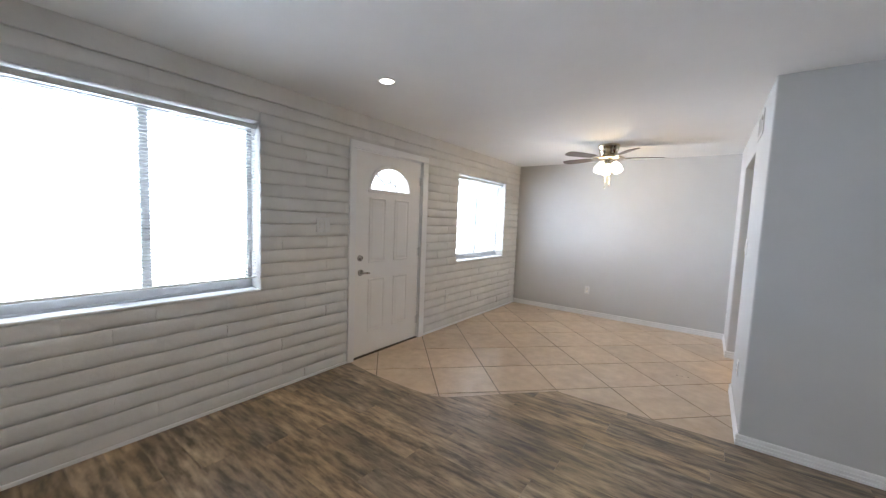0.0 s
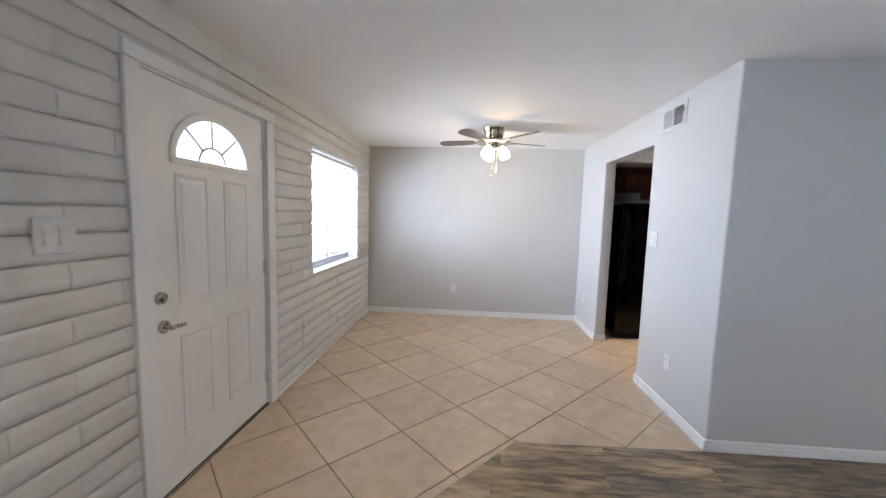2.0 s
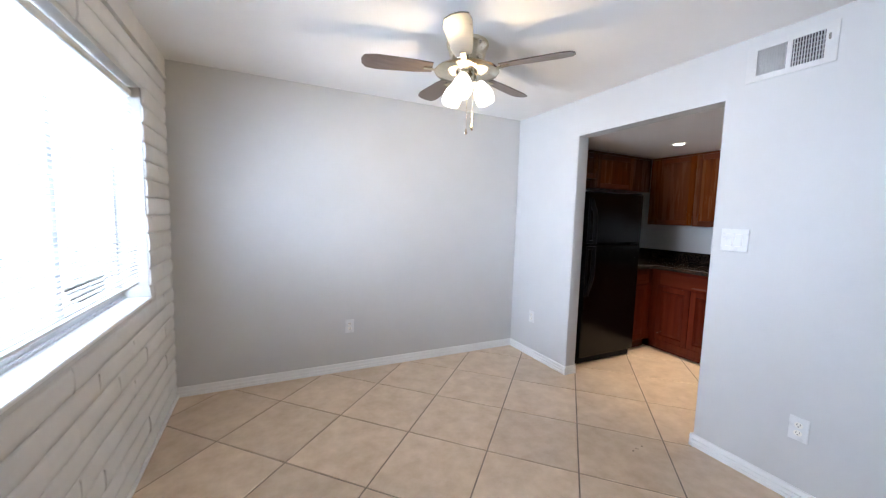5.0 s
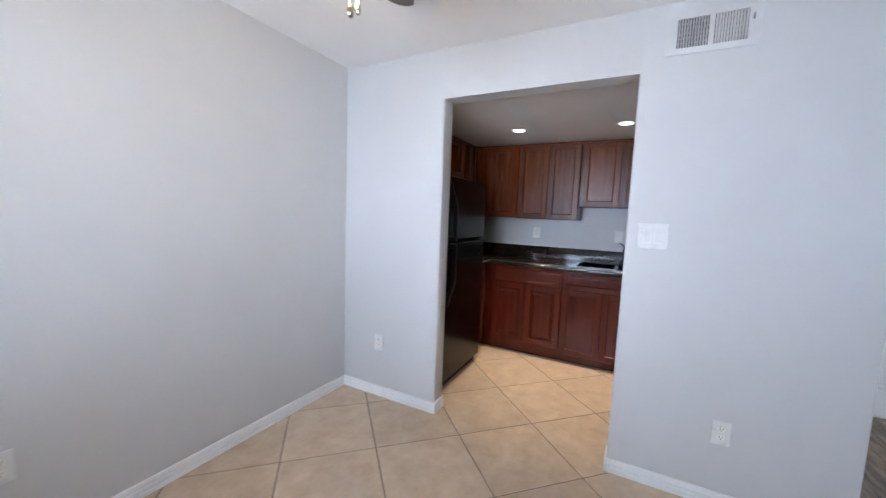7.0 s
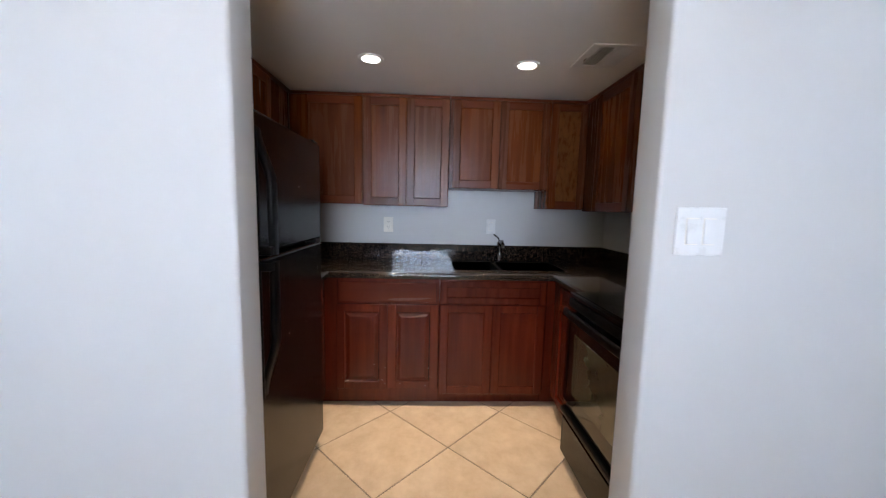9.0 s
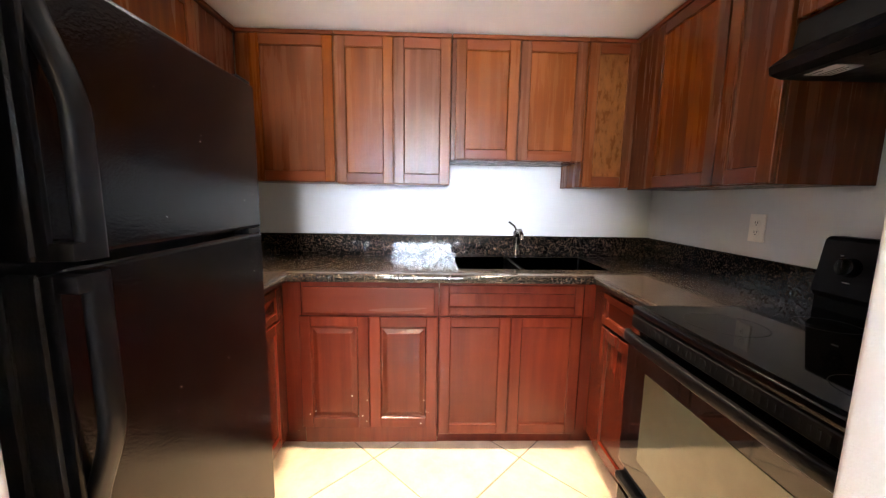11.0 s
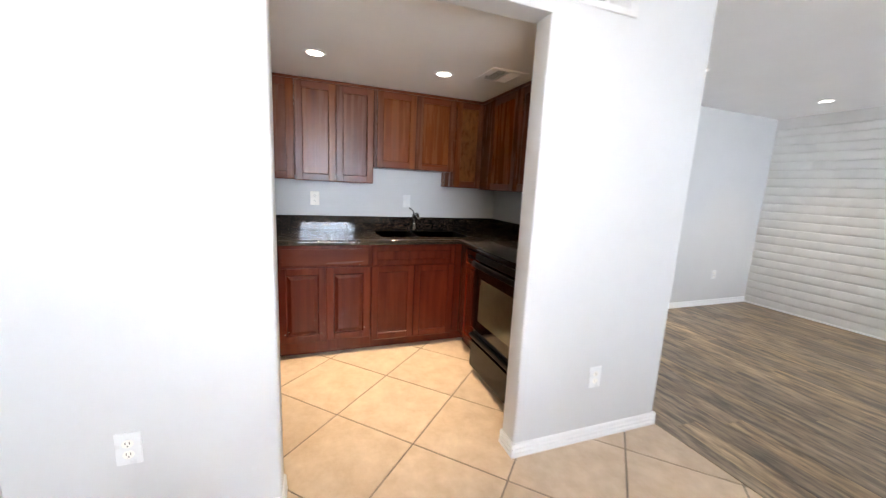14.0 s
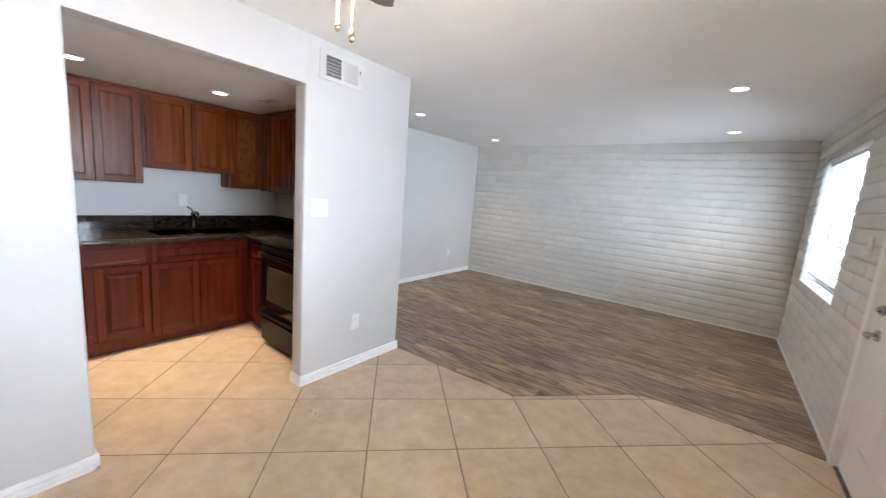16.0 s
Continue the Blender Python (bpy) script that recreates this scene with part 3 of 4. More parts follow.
for k in range(3):
    a = radians(-131 + 120 * k)
    d = Vector((math.cos(a), math.sin(a), 0))
    bm = bmesh.new()
    bm_sweep(bm, [d * .03 + Vector((0, 0, -.225)), d * .065 + Vector((0, 0, -.222)), d * .085 + Vector((0, 0, -.235))], .018, .018, (-d.y, d.x, 0))
    part("lamp_arm", bm, BRASS, fan_thing, smooth=True)
    bm = bmesh.new()
    bm_lathe(bm, [(.022, 0), (.030, -.012), (.048, -.045), (.056, -.080), (.055, -.110), (.047, -.128), (.030, -.136)], (0, 0, 0), 28)
    tilt = Matrix.Translation(d * .078 + Vector((0, 0, -.205))) @ Matrix.Rotation(radians(24), 4, Vector((d.y, -d.x, 0)))
    bmesh.ops.transform(bm, matrix=tilt, verts=bm.verts)
    part("glass_shade", bm, SHADE, fan_thing, "lit frosted white glass shade", True)
for cx, cy, ln_ in ((.034, -.02, .480), (-.012, -.035, .512)):
    bm = bmesh.new()
    bm_cyl(bm, (cx, cy, -.245), (cx, cy, -ln_ + .03), .0013, .0013, 8)
    ch = part("pull_chain", bm, BRASS, fan_thing)
    bm = bmesh.new()
    bm_lathe(bm, [(.002, .012), (.006, .002), (.009, -.012), (.006, -.022), (.001, -.026)], (cx, cy, -ln_ + .018), 12)
    part("fob", bm, BRASS, ch, smooth=True)


# ---------------------------------------------------------------- kitchen cabinets
def shaker(parent, x0, x1, z0, z1, wood=None, raised=False, name="door", st=.052, field=None):
    """a framed door or drawer front on the plane y = 0, facing -y"""
    wood = wood or CHERRY
    across = wood if raised else (CHERRYH if wood is CHERRY else wood)
    t = .019
    bm = bmesh.new()
    a0, a1, b0, b1 = x0 + st - .001, x1 - st + .001, z0 + st - .001, z1 - st + .001
    loops = ((0, -t + .005), (.004, -t + .010)) if not raised else ((0, -t + .001), (.006, -t + .011), (.012, -t + .011), (.032, -t + .002), (.036, -t + .0015))
    rings = [[bm.verts.new((x, h, z)) for x, z in ((a0 + i, b0 + i), (a1 - i, b0 + i), (a1 - i, b1 - i), (a0 + i, b1 - i))] for i, h in loops]
    for a, b in zip(rings, rings[1:]):
        for i in range(4):
            j = (i + 1) % 4
            bm.faces.new((a[i], a[j], b[j], b[i]))
    if wood is CHERRY:
        rnd = random.Random(int(x0 * 977 + z0 * 131 + x1 * 57))
        lo_x, hi_x = a0 + loops[-1][0], a1 - loops[-1][0]
        u = lo_x
        while u < hi_x - .001:
            v = min(hi_x, u + rnd.uniform(.045, .085))
            if hi_x - v < .03:
                v = hi_x
            bm.faces.new([bm.verts.new((x, loops[-1][1], z)) for x, z in ((u, b0 + .004), (v, b0 + .004), (v, b1 - .004), (u, b1 - .004))])
            u = v
    else:
        bm.faces.new(rings[-1])
    d = part(name, bm, field or wood, parent)
    box("stile", wood, d, x0, x0 + st, -t, 0, z0, z1, .0025)
    box("stile", wood, d, x1 - st, x1, -t, 0, z0, z1, .0025)
    box("rail", across, d, x0 + st, x1 - st, -t + .0004, -.001, z1 - st, z1, .0025)
    box("rail", across, d, x0 + st, x1 - st, -t + .0004, -.001, z0, z0 + st, .0025)
    return d


def carcass(c, w, d, z0, z1, wood=None, low=None):
    """face frame and box behind the plane y = 0"""
    wood = wood or CHERRY
    bm = bmesh.new()
    bm_box(bm, 0, w, .0008, d, z0, low or z1, .001)
    part("body", bm, wood, c)
    if low:
        box("face_frame", wood, c, 0, w, .0008, .035, low, z1, .001)


UP = "cherry-stained wall cabinet"
UX, UZ0, UZ1 = 4.60, 1.333, 2.076


def upper(m, w, d, z0, z1, doors, label, lip=True, field=None):
    c = thing("wall_cabinet", m, label, "kitchen cabinet", "wall cabinets")
    carcass(c, w, d, z0, z1)
    for a, b in doors:
        shaker(c, a, b, z0 + .004, z1 - .022, field=field)
    if lip:
        box("top_trim", CHERRYH, c, 0, w, -.022, 0, z1 - .020, z1 - .001, .002)
    return c


# local x runs towards -y in the world for the sink wall (rotation -90)
def on_sink(y1):
    return pose(UX, y1, 0, 0, 0, -90)


upper(on_sink(6.445), .495, .298, UZ0, UZ1, [(.075, .490)], UP + " with one wide framed door, in the corner")
upper(on_sink(5.948), .592, .298, UZ0 - .006, UZ1, [(.003, .296), (.300, .589)], UP + " with two tall framed doors over the counter")
upper(on_sink(5.352), .694, .298, 1.459, UZ1, [(.020, .343), (.350, .690)], "shorter cherry-stained wall cabinet over the sink")
upper(on_sink(4.655), .262, .298, UZ0 - .004, UZ1, [(.006, .262)], UP + " with one narrow, lighter figured panel", field=FIGURED)
upper(pose(4.60, 4.392, 0, 0, 0, 180), .860, .318, UZ0 - .015, UZ1, [(.195, .618), (.623, .855)], UP + " with two doors beside the range hood")
upper(pose(3.738, 4.392, 0, 0, 0, 180), .660, .318, 1.775, UZ1, [(.010, .328), (.332, .650)], "short cherry-stained wall cabinet above the range hood")
upper(pose(3.075, 6.447, 0), .635, .31, 1.79, UZ1, [(.010, .315), (.320, .630)], "short cherry-stained wall cabinet above the refrigerator")
upper(pose(3.712, 6.447, 0), .886, .31, 1.70, UZ1, [(.006, .560)], UP + " between the refrigerator and the corner")

BZ0, BZ1 = .100, .868


def base(m, w, d, label, group="base cabinets", low=None):
    c = thing("base_cabinet", m, label, "kitchen cabinet", group)
    carcass(c, w, d, BZ0, BZ1, REDWOOD, low)
    box("toe_kick", REDWOOD, c, 0, w, .055, d, -.002, BZ0)
    return c


BX = 4.319
c = base(pose(BX, 6.060, 0, 0, 0, -90), .652, .575, "red-stained base cabinet with a drawer and two raised-panel doors")
bm = bmesh.new()
bm_box(bm, .012, .632, -.019, 0, .712, .840, .005, 2)
part("drawer_front", bm, CHERRYB, c)
shaker(c, -.008, .318, .127, .697, REDWOOD, True)
shaker(c, .322, .646, .127, .697, REDWOOD, True)
nick = random.Random(21)
for k in range(14):
    nx, nz, nr = nick.choice((.05, .26, .375, .60)) + nick.uniform(-.03, .05), .15 + nick.random() ** 2 * .22, nick.uniform(.0008, .0022)
    bm = bmesh.new()
    bm_prism(bm, [(nx + nr * nick.uniform(.6, 1.3) * math.cos(a * math.pi / 3), nz + nr * nick.uniform(.7, 1.8) * math.sin(a * math.pi / 3)) for a in range(6)], .0165, .0199)
    bmesh.ops.transform(bm, matrix=pose(0, 0, 0, 90), verts=bm.verts)
    part("paint_nick", bm, PAPER, c, "tiny pale nick in the finish")
box("plinth_board", REDWOOD, c, 0, .652, -.006, .0005, BZ0 - .06, .124, .002)
c = base(pose(BX, 5.406, 0, 0, 0, -90), .700, .575, "red-stained sink base cabinet with a false drawer and two flat-panel doors", low=.695)
shaker(c, .006, .690, .707, .854, REDWOOD, False, "drawer_front", .040)
shaker(c, .004, .343, .092, .698, REDWOOD)
shaker(c, .348, .690, .092, .698, REDWOOD)
c = base(pose(BX, 4.704, 0, 0, 0, -90), .634, .575, "plain red-stained corner base unit beside the stove", low=.695)
c = base(pose(BX, 6.764, 0, 0, 0, -90), .702, .575, "plain red-stained corner base unit beside the refrigerator")
c = base(pose(4.314, 4.655, 0, 0, 0, 180), .500, .58, "narrow cherry base cabinet with drawer and door beside the stove")
shaker(c, .118, .490, .712, .852, CHERRYB, False, "drawer_front", .035)
shaker(c, .118, .490, .112, .700, REDWOOD)
c = base(pose(3.962, 6.142, 0), .352, .60, "narrow cherry base cabinet with drawer and door beside the refrigerator")
shaker(c, .010, .270, .712, .852, CHERRYB, False, "drawer_front", .035)
shaker(c, .010, .270, .112, .700, REDWOOD)

# countertop
ctop = thing("countertop", pose(0, 0, 0), "dark speckled granite countertop with rounded edge and low backsplash", "countertop")
CX, CY0, CY1 = 4.285, 4.672, 6.118
S0, S1, T0, T1 = 4.415, 4.825, 4.535, 5.312
for b in ((CX, KX1, KY0, T0), (CX, KX1, T1, KY1), (CX, S0, T0, T1), (S1, KX1, T0, T1), (3.806, CX, KY0, CY0), (3.955, CX, CY1, KY1)):
    box("slab", GRANITE, ctop, *b, .868, .910)
bm = bmesh.new()
for p, q, s in (((CX, CY0, .889), (CX, CY1, .889), (1, 0, 0)), ((3.806, CY0, .889), (CX + .005, CY0, .889), (0, 1, 0)), ((3.955, CY1, .889), (CX + .005, CY1, .889), (0, 1, 0))):
    bm_sweep(bm, [p, q], .046, .041, s)
part("rounded_edge", bm, GRANITE, ctop, smooth=True)
box("backsplash", GRANITE, ctop, KX1 - .02, KX1 - .0005, KY0, KY1, .910, 1.032, .003)
box("backsplash", GRANITE, ctop, 3.806, KX1 - .02, KY0 + .0005, KY0 + .02, .910, 1.031, .003)
box("backsplash", GRANITE, ctop, 3.955, KX1 - .02, KY1 - .02, KY1 - .0005, .910, 1.031, .003)

sink = thing("kitchen_sink", pose(0, 0, 0), "black double-bowl undermount kitchen sink", "sink")
for ya, yb in ((T0, 4.969), (4.995, T1)):
    bm = bmesh.new()
    bm_prism(bm, round_rect(S0 + .0008, S1 - .0008, ya + .0008, yb - .0008, .012), .70, .906)
    top = [f for f in bm.faces if f.calc_center_median().z > .90]
    inner = bmesh.ops.inset_region(bm, faces=top, thickness=.006)
    for f in top:
        for v in f.verts:
            v.co.z = .715
    bw = part("bowl", bm, SINKM, sink, smooth=True)
    bm = bmesh.new()
    bm_lathe(bm, [(.045, .716), (.043, .719), (.030, .718), (.012, .7175)], ((S0 + S1) / 2, (ya + yb) / 2, 0), 24)
    part("drain", bm, STEEL, bw, "steel drain")
box("divider", SINKM, sink, S0 + .001, S1 - .001, 4.9695, 4.9945, .74, .898, .004, seg=2)

fx, fy = 4.850, 4.925
faucet = thing("faucet", pose(fx, fy, .910), "dark brushed-nickel single-lever kitchen faucet behind the sink", "faucet")
bm = bmesh.new()
bm_lathe(bm, [(.028, 0), (.028, .008), (.021, .016), (.019, .09), (.021, .12), (.019, .150), (.010, .160)], (0, 0, 0), 24)
part("body", bm, BRONZE, faucet, smooth=True)
bm = bmesh.new()
bm_sweep(bm, [(-.008, 0, .125), (-.04, 0, .158), (-.085, 0, .165), (-.125, 0, .145), (-.14, 0, .115)], .024, .024, (0, 1, 0))
part("spout", bm, BRONZE, faucet, smooth=True)
bm = bmesh.new()
bm_sweep(bm, [(0, 0, .155), (.010, .012, .185), (.004, .05, .212)], .014, .011, (1, 0, 0))
part("lever", bm, BRONZE, faucet, smooth=True)

# ---------------------------------------------------------------- refrigerator
FX0, FX1, FY = 3.205, 3.945, 6.050
fr = thing("refrigerator", pose(FX0, FY, 0), "black top-freezer refrigerator with textured doors and long handles", "refrigerator")
FWD = FX1 - FX0
box("cabinet", BLACK, fr, .006, FWD - .006, .068, .690, .05, 1.605, .006)
freezer = box("freezer_door", DOORBLK, fr, 0, FWD, 0, .062, 1.146, 1.622, .012, "textured black freezer door", 3)
lower = box("fridge_door", DOORBLK, fr, 0, FWD, 0, .062, .072, 1.132, .012, "textured black lower door", 3)
scuff = random.Random(8)
for door, za, zb in ((freezer, 1.20, 1.50), (lower, .45, 1.10)):
    for k in range(6):
        nx, nz, nr = scuff.uniform(.16, .70), scuff.uniform(za, zb), scuff.uniform(.0006, .0016)
        bm = bmesh.new()
        bm_prism(bm, [(nx + nr * scuff.uniform(.8, 2.2) * math.cos(a * math.pi / 3), nz + nr * scuff.uniform(.6, 1.2) * math.sin(a * math.pi / 3)) for a in range(6)], -.001, .0004)
        bmesh.ops.transform(bm, matrix=pose(0, 0, 0, 90), verts=bm.verts)
        part("paint_nick", bm, PAPER, door, "tiny pale nick in the black finish")
box("kick_grille", PLASTIC, fr, .01, FWD - .01, .04, .08, .004, .066, .004)


def bar_handle(z_block, z_tip):
    """squared standoff at z_block, then a long grip that sweeps back to the door at z_tip"""
    pts = []
    n = 22
    for i in range(n + 1):
        q = i / n
        e = max(0.0, (q - .55) / .45)
        pts.append((.048 - .012 * e * e, -.046 + .044 * (e * e * (3 - 2 * e)), z_block + (z_tip - z_block) * q))
    bm = bmesh.new()
    bm_sweep(bm, pts, .046, .024, (1, 0, 0))
    s = 1 if z_tip > z_block else -1
    za, zb = sorted((z_block, z_block + s * .030))
    bm_box(bm, .006, .067, -.056, .002, za, zb, .005, 2)
    bm_box(bm, .004, .016, -.020, .002, min(z_block, z_tip), max(z_block, z_tip), .004, 2)
    part("handle", bm, PLASTIC, fr, "black moulded bar handle", True)


bar_handle(1.150, 1.560)
bar_handle(1.128, .660)
bm = bmesh.new()
bm_box(bm, FWD - .085, FWD - .004, .004, .05, 1.130, 1.147, .002)
part("hinge", bm, PLASTIC, fr, "black hinge between the doors")
bm = bmesh.new()
bm_box(bm, FWD - .09, FWD - .01, .01, .10, 1.622, 1.634, .003)
part("top_hinge_cover", bm, PLASTIC, fr)
box("badge", STEEL, fr, .010, .034, -.0025, .001, 1.085, 1.112, .001, "small silver badge")

# ---------------------------------------------------------------- stove
SX0, SX1, SY = 3.082, 3.800, 4.738
st = thing("electric_range", pose(SX1, SY, 0, 0, 0, 180), "black electric range with glass cooktop and windowed oven door", "stove")
SWD = SX1 - SX0
box("body", BLACK, st, 0, SWD, .002, .650, .025, .888, .004)
bm = bmesh.new()
bm_box(bm, -.002, SWD + .002, -.030, .600, .888, .914, .008, 3)
part("cooktop_frame", bm, BLACK, st, smooth=True)
box("cooktop_glass", GLASSK, st, .016, SWD - .016, -.008, .590, .9135, .9165, .001)
for cx, cy, r in ((.19, .13, .10), (.56, .13, .075), (.19, .43, .075), (.56, .43, .10)):
    bm = bmesh.new()
    n = 40
    vi = [bm.verts.new((cx + (r - .0015) * math.cos(2 * math.pi * i / n), cy + (r - .0015) * math.sin(2 * math.pi * i / n), .9169)) for i in range(n)]
    vo = [bm.verts.new((cx + r * math.cos(2 * math.pi * i / n), cy + r * math.sin(2 * math.pi * i / n), .9169)) for i in range(n)]
    for i in range(n):
        j = (i + 1) % n
        bm.faces.new((vi[i], vo[i], vo[j], vi[j]))
    part("burner_ring", bm, PLASTIC, st, "faint grey burner ring")
# backguard with knobs
bm = bmesh.new()
prof = [(.590, .9), (.590, .955), (.575, .975), (.600, 1.145), (.615, 1.155), (.668, 1.155), (.668, .9)]
for x in (0, SWD):
    for y, z in prof:
        bm.verts.new((x, y, z))
bm.verts.ensure_lookup_table()
n = len(prof)
bm.faces.new([bm.verts[i] for i in range(n)][::-1])
bm.faces.new([bm.verts[n + i] for i in range(n)])
for i in range(n):
    j = (i + 1) % n
    bm.faces.new((bm.verts[i], bm.verts[j], bm.verts[n + j], bm.verts[n + i]))
guard = part("backguard", bm, PLASTIC, st, "black sloped control panel")
for cx in (.095, .195, .555, .655):
    bm = bmesh.new()
    bm_cyl(bm, (cx, .588, 1.065), (cx, .562, 1.069), .030, .026, 24)
    bm_box(bm, cx - .006, cx + .006, .548, .566, 1.043, 1.093, .002)
    k = part("knob", bm, BLACK, guard, "black burner knob", True)
    bm = bmesh.new()
    bm_box(bm, cx - .010, cx + .010, .5775, .5790, 1.016, 1.019)
    bm_box(bm, cx - .028, cx - .022, .5805, .5840, 1.098, 1.101)
    part("marking", bm, PAPER, guard, "pale dial markings")
box("clock", GLASSK, guard, .29, .46, .574, .590, 1.03, 1.11, .002)
# oven door
door = box("oven_door", GLASSK, st, .004, SWD - .004, -.036, 0, .352, .812, .006, "black glass oven door", 2)
box("oven_window", OVENW, door, .115, SWD - .115, -.0385, -.036, .432, .728, .001)
bm = bmesh.new()
bm_sweep(bm, [(.006, -.040, .818), (.03, -.056, .822), (.12, -.066, .824), (SWD / 2, -.070, .825), (SWD - .12, -.066, .824), (SWD - .03, -.056, .822), (SWD - .006, -.040, .818)], .036, .022, (0, 0, 1))
part("oven_handle", bm, PLASTIC, door, "black bowed oven handle", True)
box("vent_trim", PLASTIC, st, .004, SWD - .004, -.030, .002, .842, .884, .003)
for k in range(36):
    if k % 10 == 9:
        continue
    cx = .07 + (SWD - .14) * k / 35
    bm = bmesh.new()
    bm_box(bm, cx - .0035, cx + .0035, -.0312, -.0295, .853, .873, .0008)
    part("vent_slot", bm, SLOT, st)
dw = box("storage_drawer", BLACK, st, .004, SWD - .004, -.030, 0, .060, .258, .006, "black storage drawer", 2)
box("drawer_pull", PLASTIC, dw, .004, SWD - .004, -.044, -.004, .282, .312, .008, "black drawer lip", 2)
# dark strip set in the recess, its colour standing for the shade there
box("drawer_gap", DARK, st, .004, SWD - .004, -.010, .002, .260, .350)
for cx in (.04, SWD - .04):
    for cy in (.04, .60):
        bm = bmesh.new()
        bm_cyl(bm, (cx, cy, -.001), (cx, cy, .03), .016, .014, 12)
        part("foot", bm, PLASTIC, st)

# range hood
hood = thing("range_hood", pose(3.738, 4.085, 0, 0, 0, 180), "black under-cabinet range hood above the stove", "range hood")
HW = .655
bm = bmesh.new()
prof = [(.0, 1.618), (-.345, 1.618), (-.378, 1.628), (-.382, 1.650), (-.318, 1.700), (-.310, 1.773), (.0, 1.773)]
for x in (0.002, HW):
    for y, z in prof:
        bm.verts.new((x, y, z))
bm.verts.ensure_lookup_table()
n = len(prof)
bm.faces.new([bm.verts[i] for i in range(n)][::-1])
bm.faces.new([bm.verts[n + i] for i in range(n)])
for i in range(n):
    j = (i + 1) % n
    bm.faces.new((bm.verts[i], bm.verts[j], bm.verts[n + j], bm.verts[n + i]))
part("hood_shell", bm, PLASTIC, hood)
lb = box("label", PAPER, hood, .050, .130, -.320, -.245, 1.6155, 1.6178, 0, "pale paper label under the hood")
for bx, by, bw in ((.057, -.312, .034), (.057, -.288, .064), (.057, -.274, .064), (.057, -.262, .048)):
    box("print_bar", DARK, lb, bx, bx + bw, by, by + .004, 1.6148, 1.6154)
box("grease_filter", PLASTIC, hood, .20, .48, -.32, -.06, 1.612, 1.6178, .002)


# ---------------------------------------------------------------- pieces: blocks, tiles, planks
def free_runs(a, b, z0, z1, holes):
    """the stretches of a..b that no hole covers between z0 and z1"""
    runs = [(a, b)]
    for h0, h1, hz0, hz1 in holes:
        if z1 <= hz0 + .03 or z0 >= hz1 - .03:
            continue
        out = []
        for r0, r1 in runs:
            if h0 > r0:
                out.append((r0, min(r1, h0)))
            if h1 < r1:
                out.append((max(r0, h1), r1))
        runs = [r for r in out if r[1] - r[0] > .02]
    return runs


block_meshes = {}
rng = random.Random(4)


def block_mesh(length, height, variant):
    key = (round(length, 2), round(height, 3), variant)
    if key in block_meshes:
        return block_meshes[key]
    L, H = length / 2 + .0003, height / 2 - .0018
    r = random.Random(hash(key) % 1000)
    nx = max(2, min(6, int(length / .07)))
    cols = [-L + 2 * L * i / nx for i in range(nx + 1)]
    rows = [(-H, -.0055), (-H + .0025, -.0012), (-H + .009, .0026), (-H * .35, .0050), (H * .35, .0042), (H - .010, .0016), (H - .0035, -.0012), (H, -.0055)]
    vs, fs = [], []
    dip = [.0022 if r.random() < .25 else .0002 for _ in range(2)]
    if length > .1:
        cols[1:1], cols[-1:-1] = [-L + .012], [L - .012]
        nx += 2
    for i, u in enumerate(cols):
        end = i in (0, nx)
        for z, d in rows:
            dz = r.uniform(-.0048, .0048) if abs(z) > H * .8 and d > -.005 else 0
            vs.append((u, -(d - (dip[i > 0] if end and d > -.005 else 0) + (r.uniform(-.0016, .0016) if d > 0 else 0)), z + dz))
    m = len(rows)
    for i in range(nx):
        for j in range(m - 1):
            a = i * m + j
            fs.append((a, a + m, a + m + 1, a + 1))
    fs.append(tuple(range(m)))
    fs.append(tuple(nx * m + j for j in range(m))[::-1])
    me = bpy.data.meshes.new("block")
    me.from_pydata(vs, [], fs)
    me.polygons.foreach_set("use_smooth", [True] * len(me.polygons))
    me.set_sharp_from_angle(angle=radians(75))
    me.materials.append(BLOCK)
    block_meshes[key] = me
    return me


def lay(parent, a, b, top, holes, place):
    """courses of blocks from a to b along a wall; place(u, z) gives a pose"""
    ch, bl = .1016, .406
    k = 0
    while k * ch < top - .01:
        z0, z1 = k * ch, min((k + 1) * ch, top)
        for r0, r1 in free_runs(a, b, z0, z1, holes):
            u = r0 - ((r0 - a + bl * .5 * (k % 2) + .13) % bl)
            while u < r1 - .004:
                u0, u1 = max(u, r0), min(u + bl, r1)
                if u1 - u0 > .012:
                    o = new("block", block_mesh(u1 - u0, z1 - z0, rng.randrange(3)))
                    o.parent = parent
                    o.matrix_world = place((u0 + u1) / 2, (z0 + z1) / 2)
                u += bl
        k += 1


lay(wall_front, BACK + .012, FAR, 2.225, [BW, (D0 - .085, D1 + .105, -1, DT + .078), SW], lambda u, z: pose(rng.uniform(-.0018, .0018), u, z, 0, 0, 90 + rng.uniform(-.4, .4)))
lay(wall_back, .012, SIDE, 2.225, [], lambda u, z: pose(u, BACK + rng.uniform(-.0010, .0010), z, 0, 0, 180 + rng.uniform(-.15, .15)))


def clip(subject, a, b):
    """the part of a polygon left of the line a-b"""
    out = []
    side = lambda p: (b[0] - a[0]) * (p[1] - a[1]) - (b[1] - a[1]) * (p[0] - a[0])
    for i, p in enumerate(subject):
        q = subject[(i + 1) % len(subject)]
        sp, sq = side(p), side(q)
        if sp >= 0:
            out.append(p)
        if (sp >= 0) != (sq >= 0):
            t = sp / (sp - sq)
            out.append((p[0] + t * (q[0] - p[0]), p[1] + t * (q[1] - p[1])))
    return out


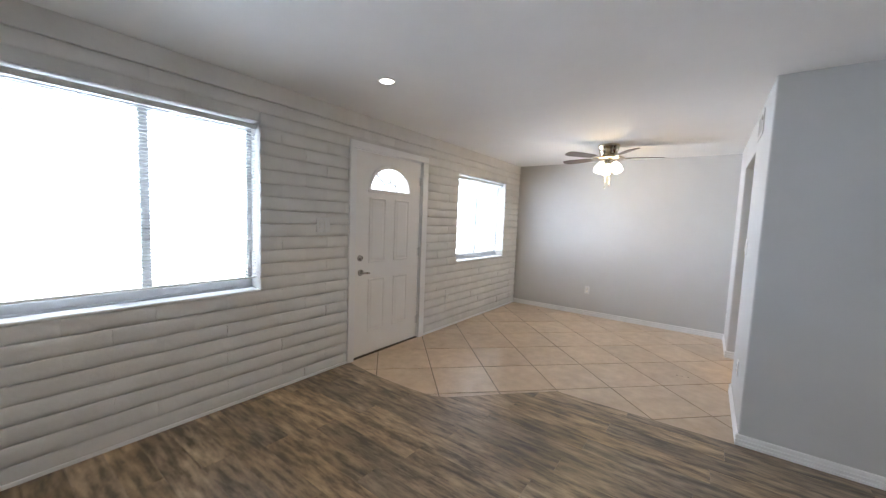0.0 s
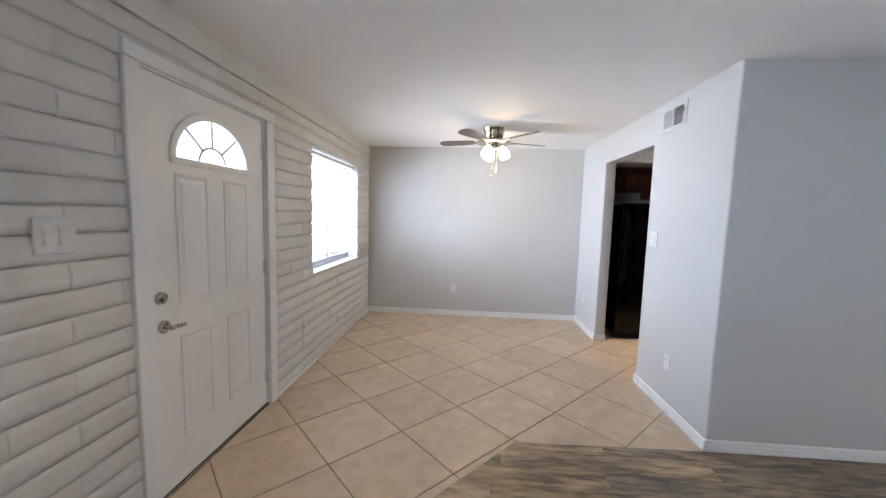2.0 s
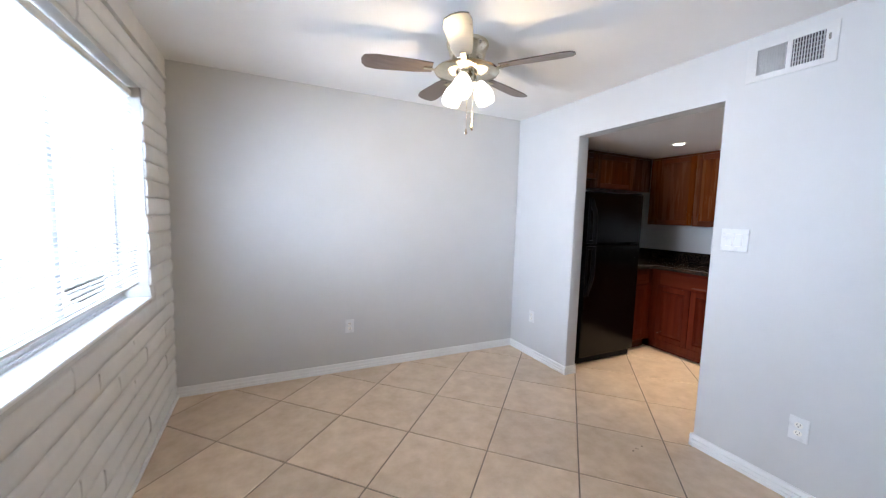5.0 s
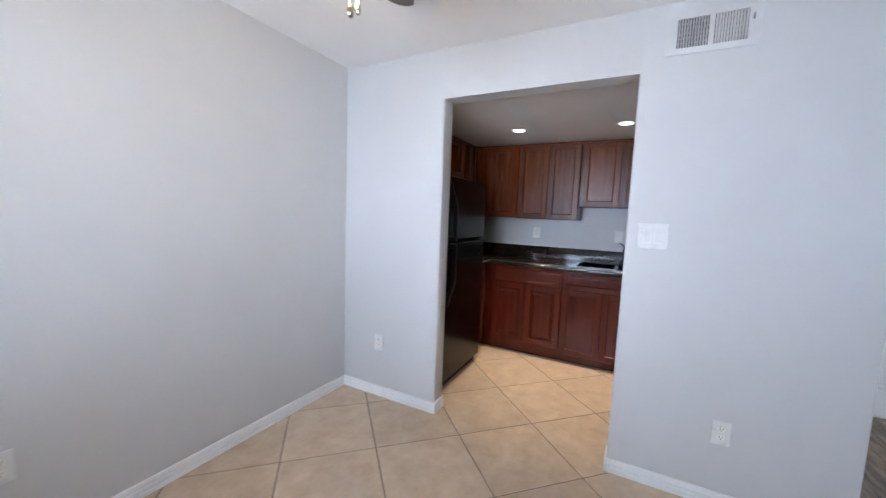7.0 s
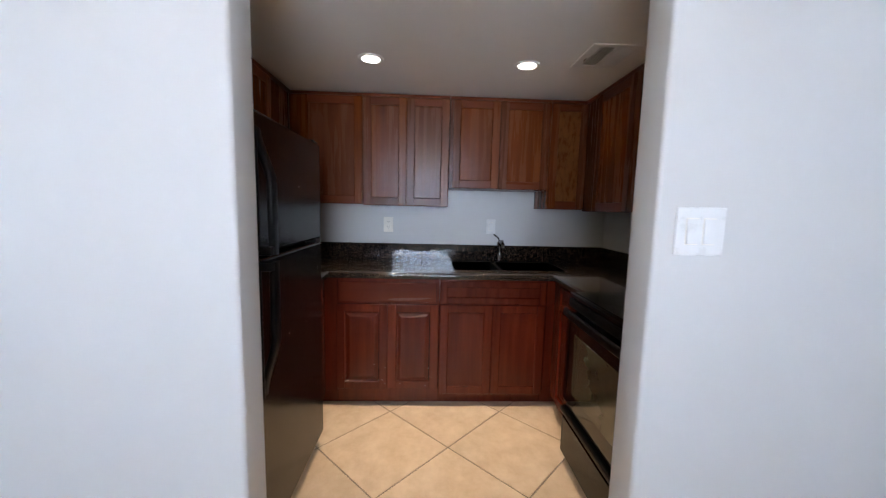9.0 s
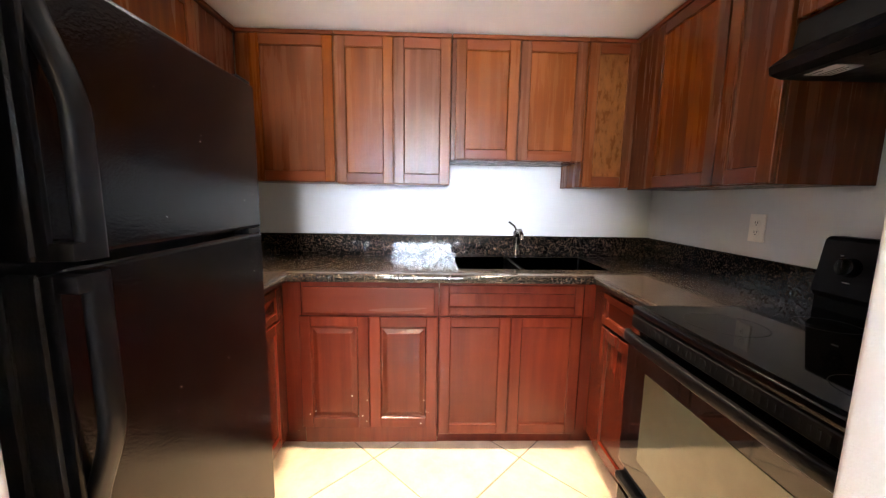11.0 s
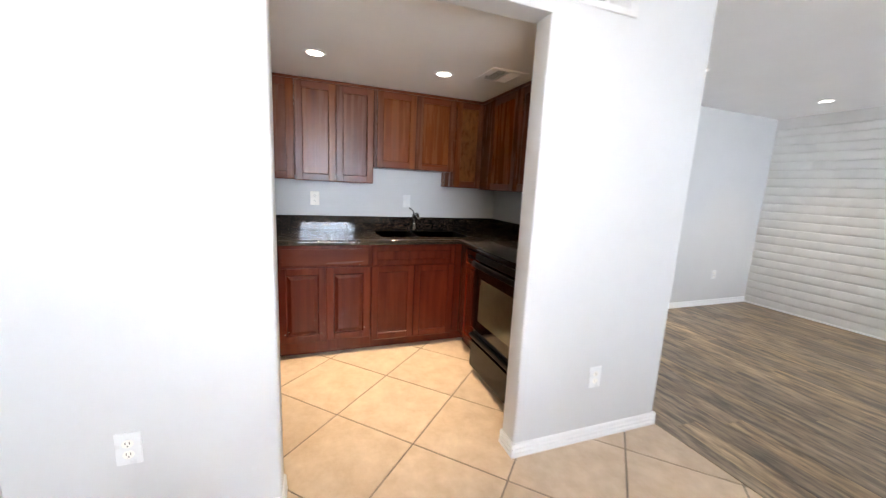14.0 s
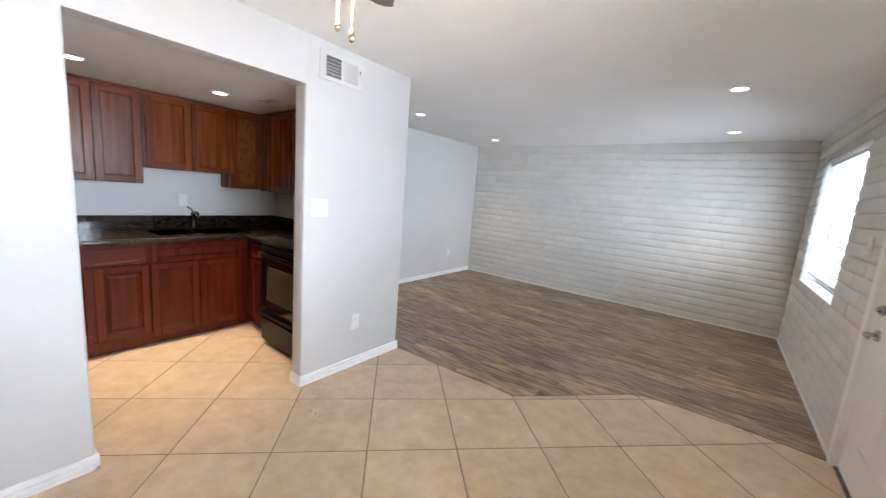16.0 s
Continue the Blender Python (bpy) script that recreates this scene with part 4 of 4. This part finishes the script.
def within(region, corners):
    poly = region
    for i in range(len(corners)):
        poly = clip(poly, corners[i], corners[(i + 1) % len(corners)])
        if len(poly) < 3:
            return []
    clean = []
    for p in poly:
        if not clean or (Vector(p) - Vector(clean[-1])).length > 1e-4:
            clean.append(p)
    if len(clean) > 2 and (Vector(clean[0]) - Vector(clean[-1])).length < 1e-4:
        clean.pop()
    area2 = sum(p[0] * clean[(i + 1) % len(clean)][1] - clean[(i + 1) % len(clean)][0] * p[1] for i, p in enumerate(clean)) if len(clean) > 2 else 0
    return clean if area2 > 4e-4 else []


def slab_piece(name, region, outer, inner, z, drop, depth, material, parent):
    a, b = within(region, outer), within(region, inner)
    if not a:
        return
    cx, cy = sum(p[0] for p in a) / len(a), sum(p[1] for p in a) / len(a)
    if len(a) != len(b):
        b = a
    vs = [(x - cx, y - cy, -depth) for x, y in a] + [(x - cx, y - cy, -drop) for x, y in a] + [(x - cx, y - cy, 0) for x, y in b]
    n = len(a)
    fs = [tuple(range(2 * n, 3 * n))]
    for k in (0, n):
        for i in range(n):
            j = (i + 1) % n
            fs.append((k + i, k + j, k + n + j, k + n + i))
    me = bpy.data.meshes.new(name)
    me.from_pydata(vs, [], fs)
    me.materials.append(material)
    o = new(name, me)
    o.parent = parent
    o.location = (cx, cy, z)


floor_tiles = tagged(new("floor_tiles"), "beige ceramic tiles laid diagonally with brown grout", "floor", kind="structure")
floor_planks = tagged(new("floor_planks"), "weathered grey-brown vinyl planks", "floor", kind="structure")
EDGE = [(0, 3.150), (.42, 3.115), (.80, 3.125), (1.03, 3.150), (1.12, 3.205), (1.765, 3.895), (2.3, 3.915), (2.95, 3.935), (SIDE, 3.95)]
TILED = EDGE + [(KX1, 3.95), (KX1, FAR), (0, FAR)]
PLANKED = [(0, BACK), (SIDE, BACK)] + [(x, y - .004) for x, y in EDGE[::-1]]
DIAG = .715


def diamond(cx, cy, cut):
    h = DIAG / 2 - cut * math.sqrt(2)
    return [(cx, cy - h), (cx + h, cy), (cx, cy + h), (cx - h, cy)]


for i in range(-3, 16):
    for j in range(-6, 10):
        if (i + j) % 2:
            continue
        cx, cy = .678 + i * .3575, 4.642 + j * .3575
        slab_piece("tile", TILED, diamond(cx, cy, .0042), diamond(cx, cy, .0060), rng.uniform(-.0004, .0004), .0014, .012, TILE, floor_tiles)
# small dark chips in one of the tiles
chip = thing("tile_chip", pose(2.60, 5.01, .0008), "small dark chips worn into a beige floor tile", "floor chip")
chips = random.Random(9)
for k in range(5):
    bm = bmesh.new()
    cx, cy, rr = chips.uniform(-.05, .05), chips.uniform(-.02, .02), chips.uniform(.004, .010)
    ring = [(cx + rr * chips.uniform(.6, 1.3) * math.cos(a * math.pi / 4), cy + .6 * rr * chips.uniform(.6, 1.3) * math.sin(a * math.pi / 4)) for a in range(8)]
    bm_prism(bm, ring, -.001, .0006)
    part("chip", bm, GROUT, chip)
PW, PL = .152, 1.22
row = 0
y = BACK - .03
while y < COL:
    x = -((row * .47 + .3) % 1.0) * PL
    while x < SIDE:
        o, q = .0004, .0014
        slab_piece("plank", PLANKED, [(x + o, y + o), (x + PL - o, y + o), (x + PL - o, y + PW - o), (x + o, y + PW - o)],
                   [(x + q, y + q), (x + PL - q, y + q), (x + PL - q, y + PW - q), (x + q, y + PW - q)], .003, .0012, .006, VINYL, floor_planks)
        x += PL
    y += PW
    row += 1
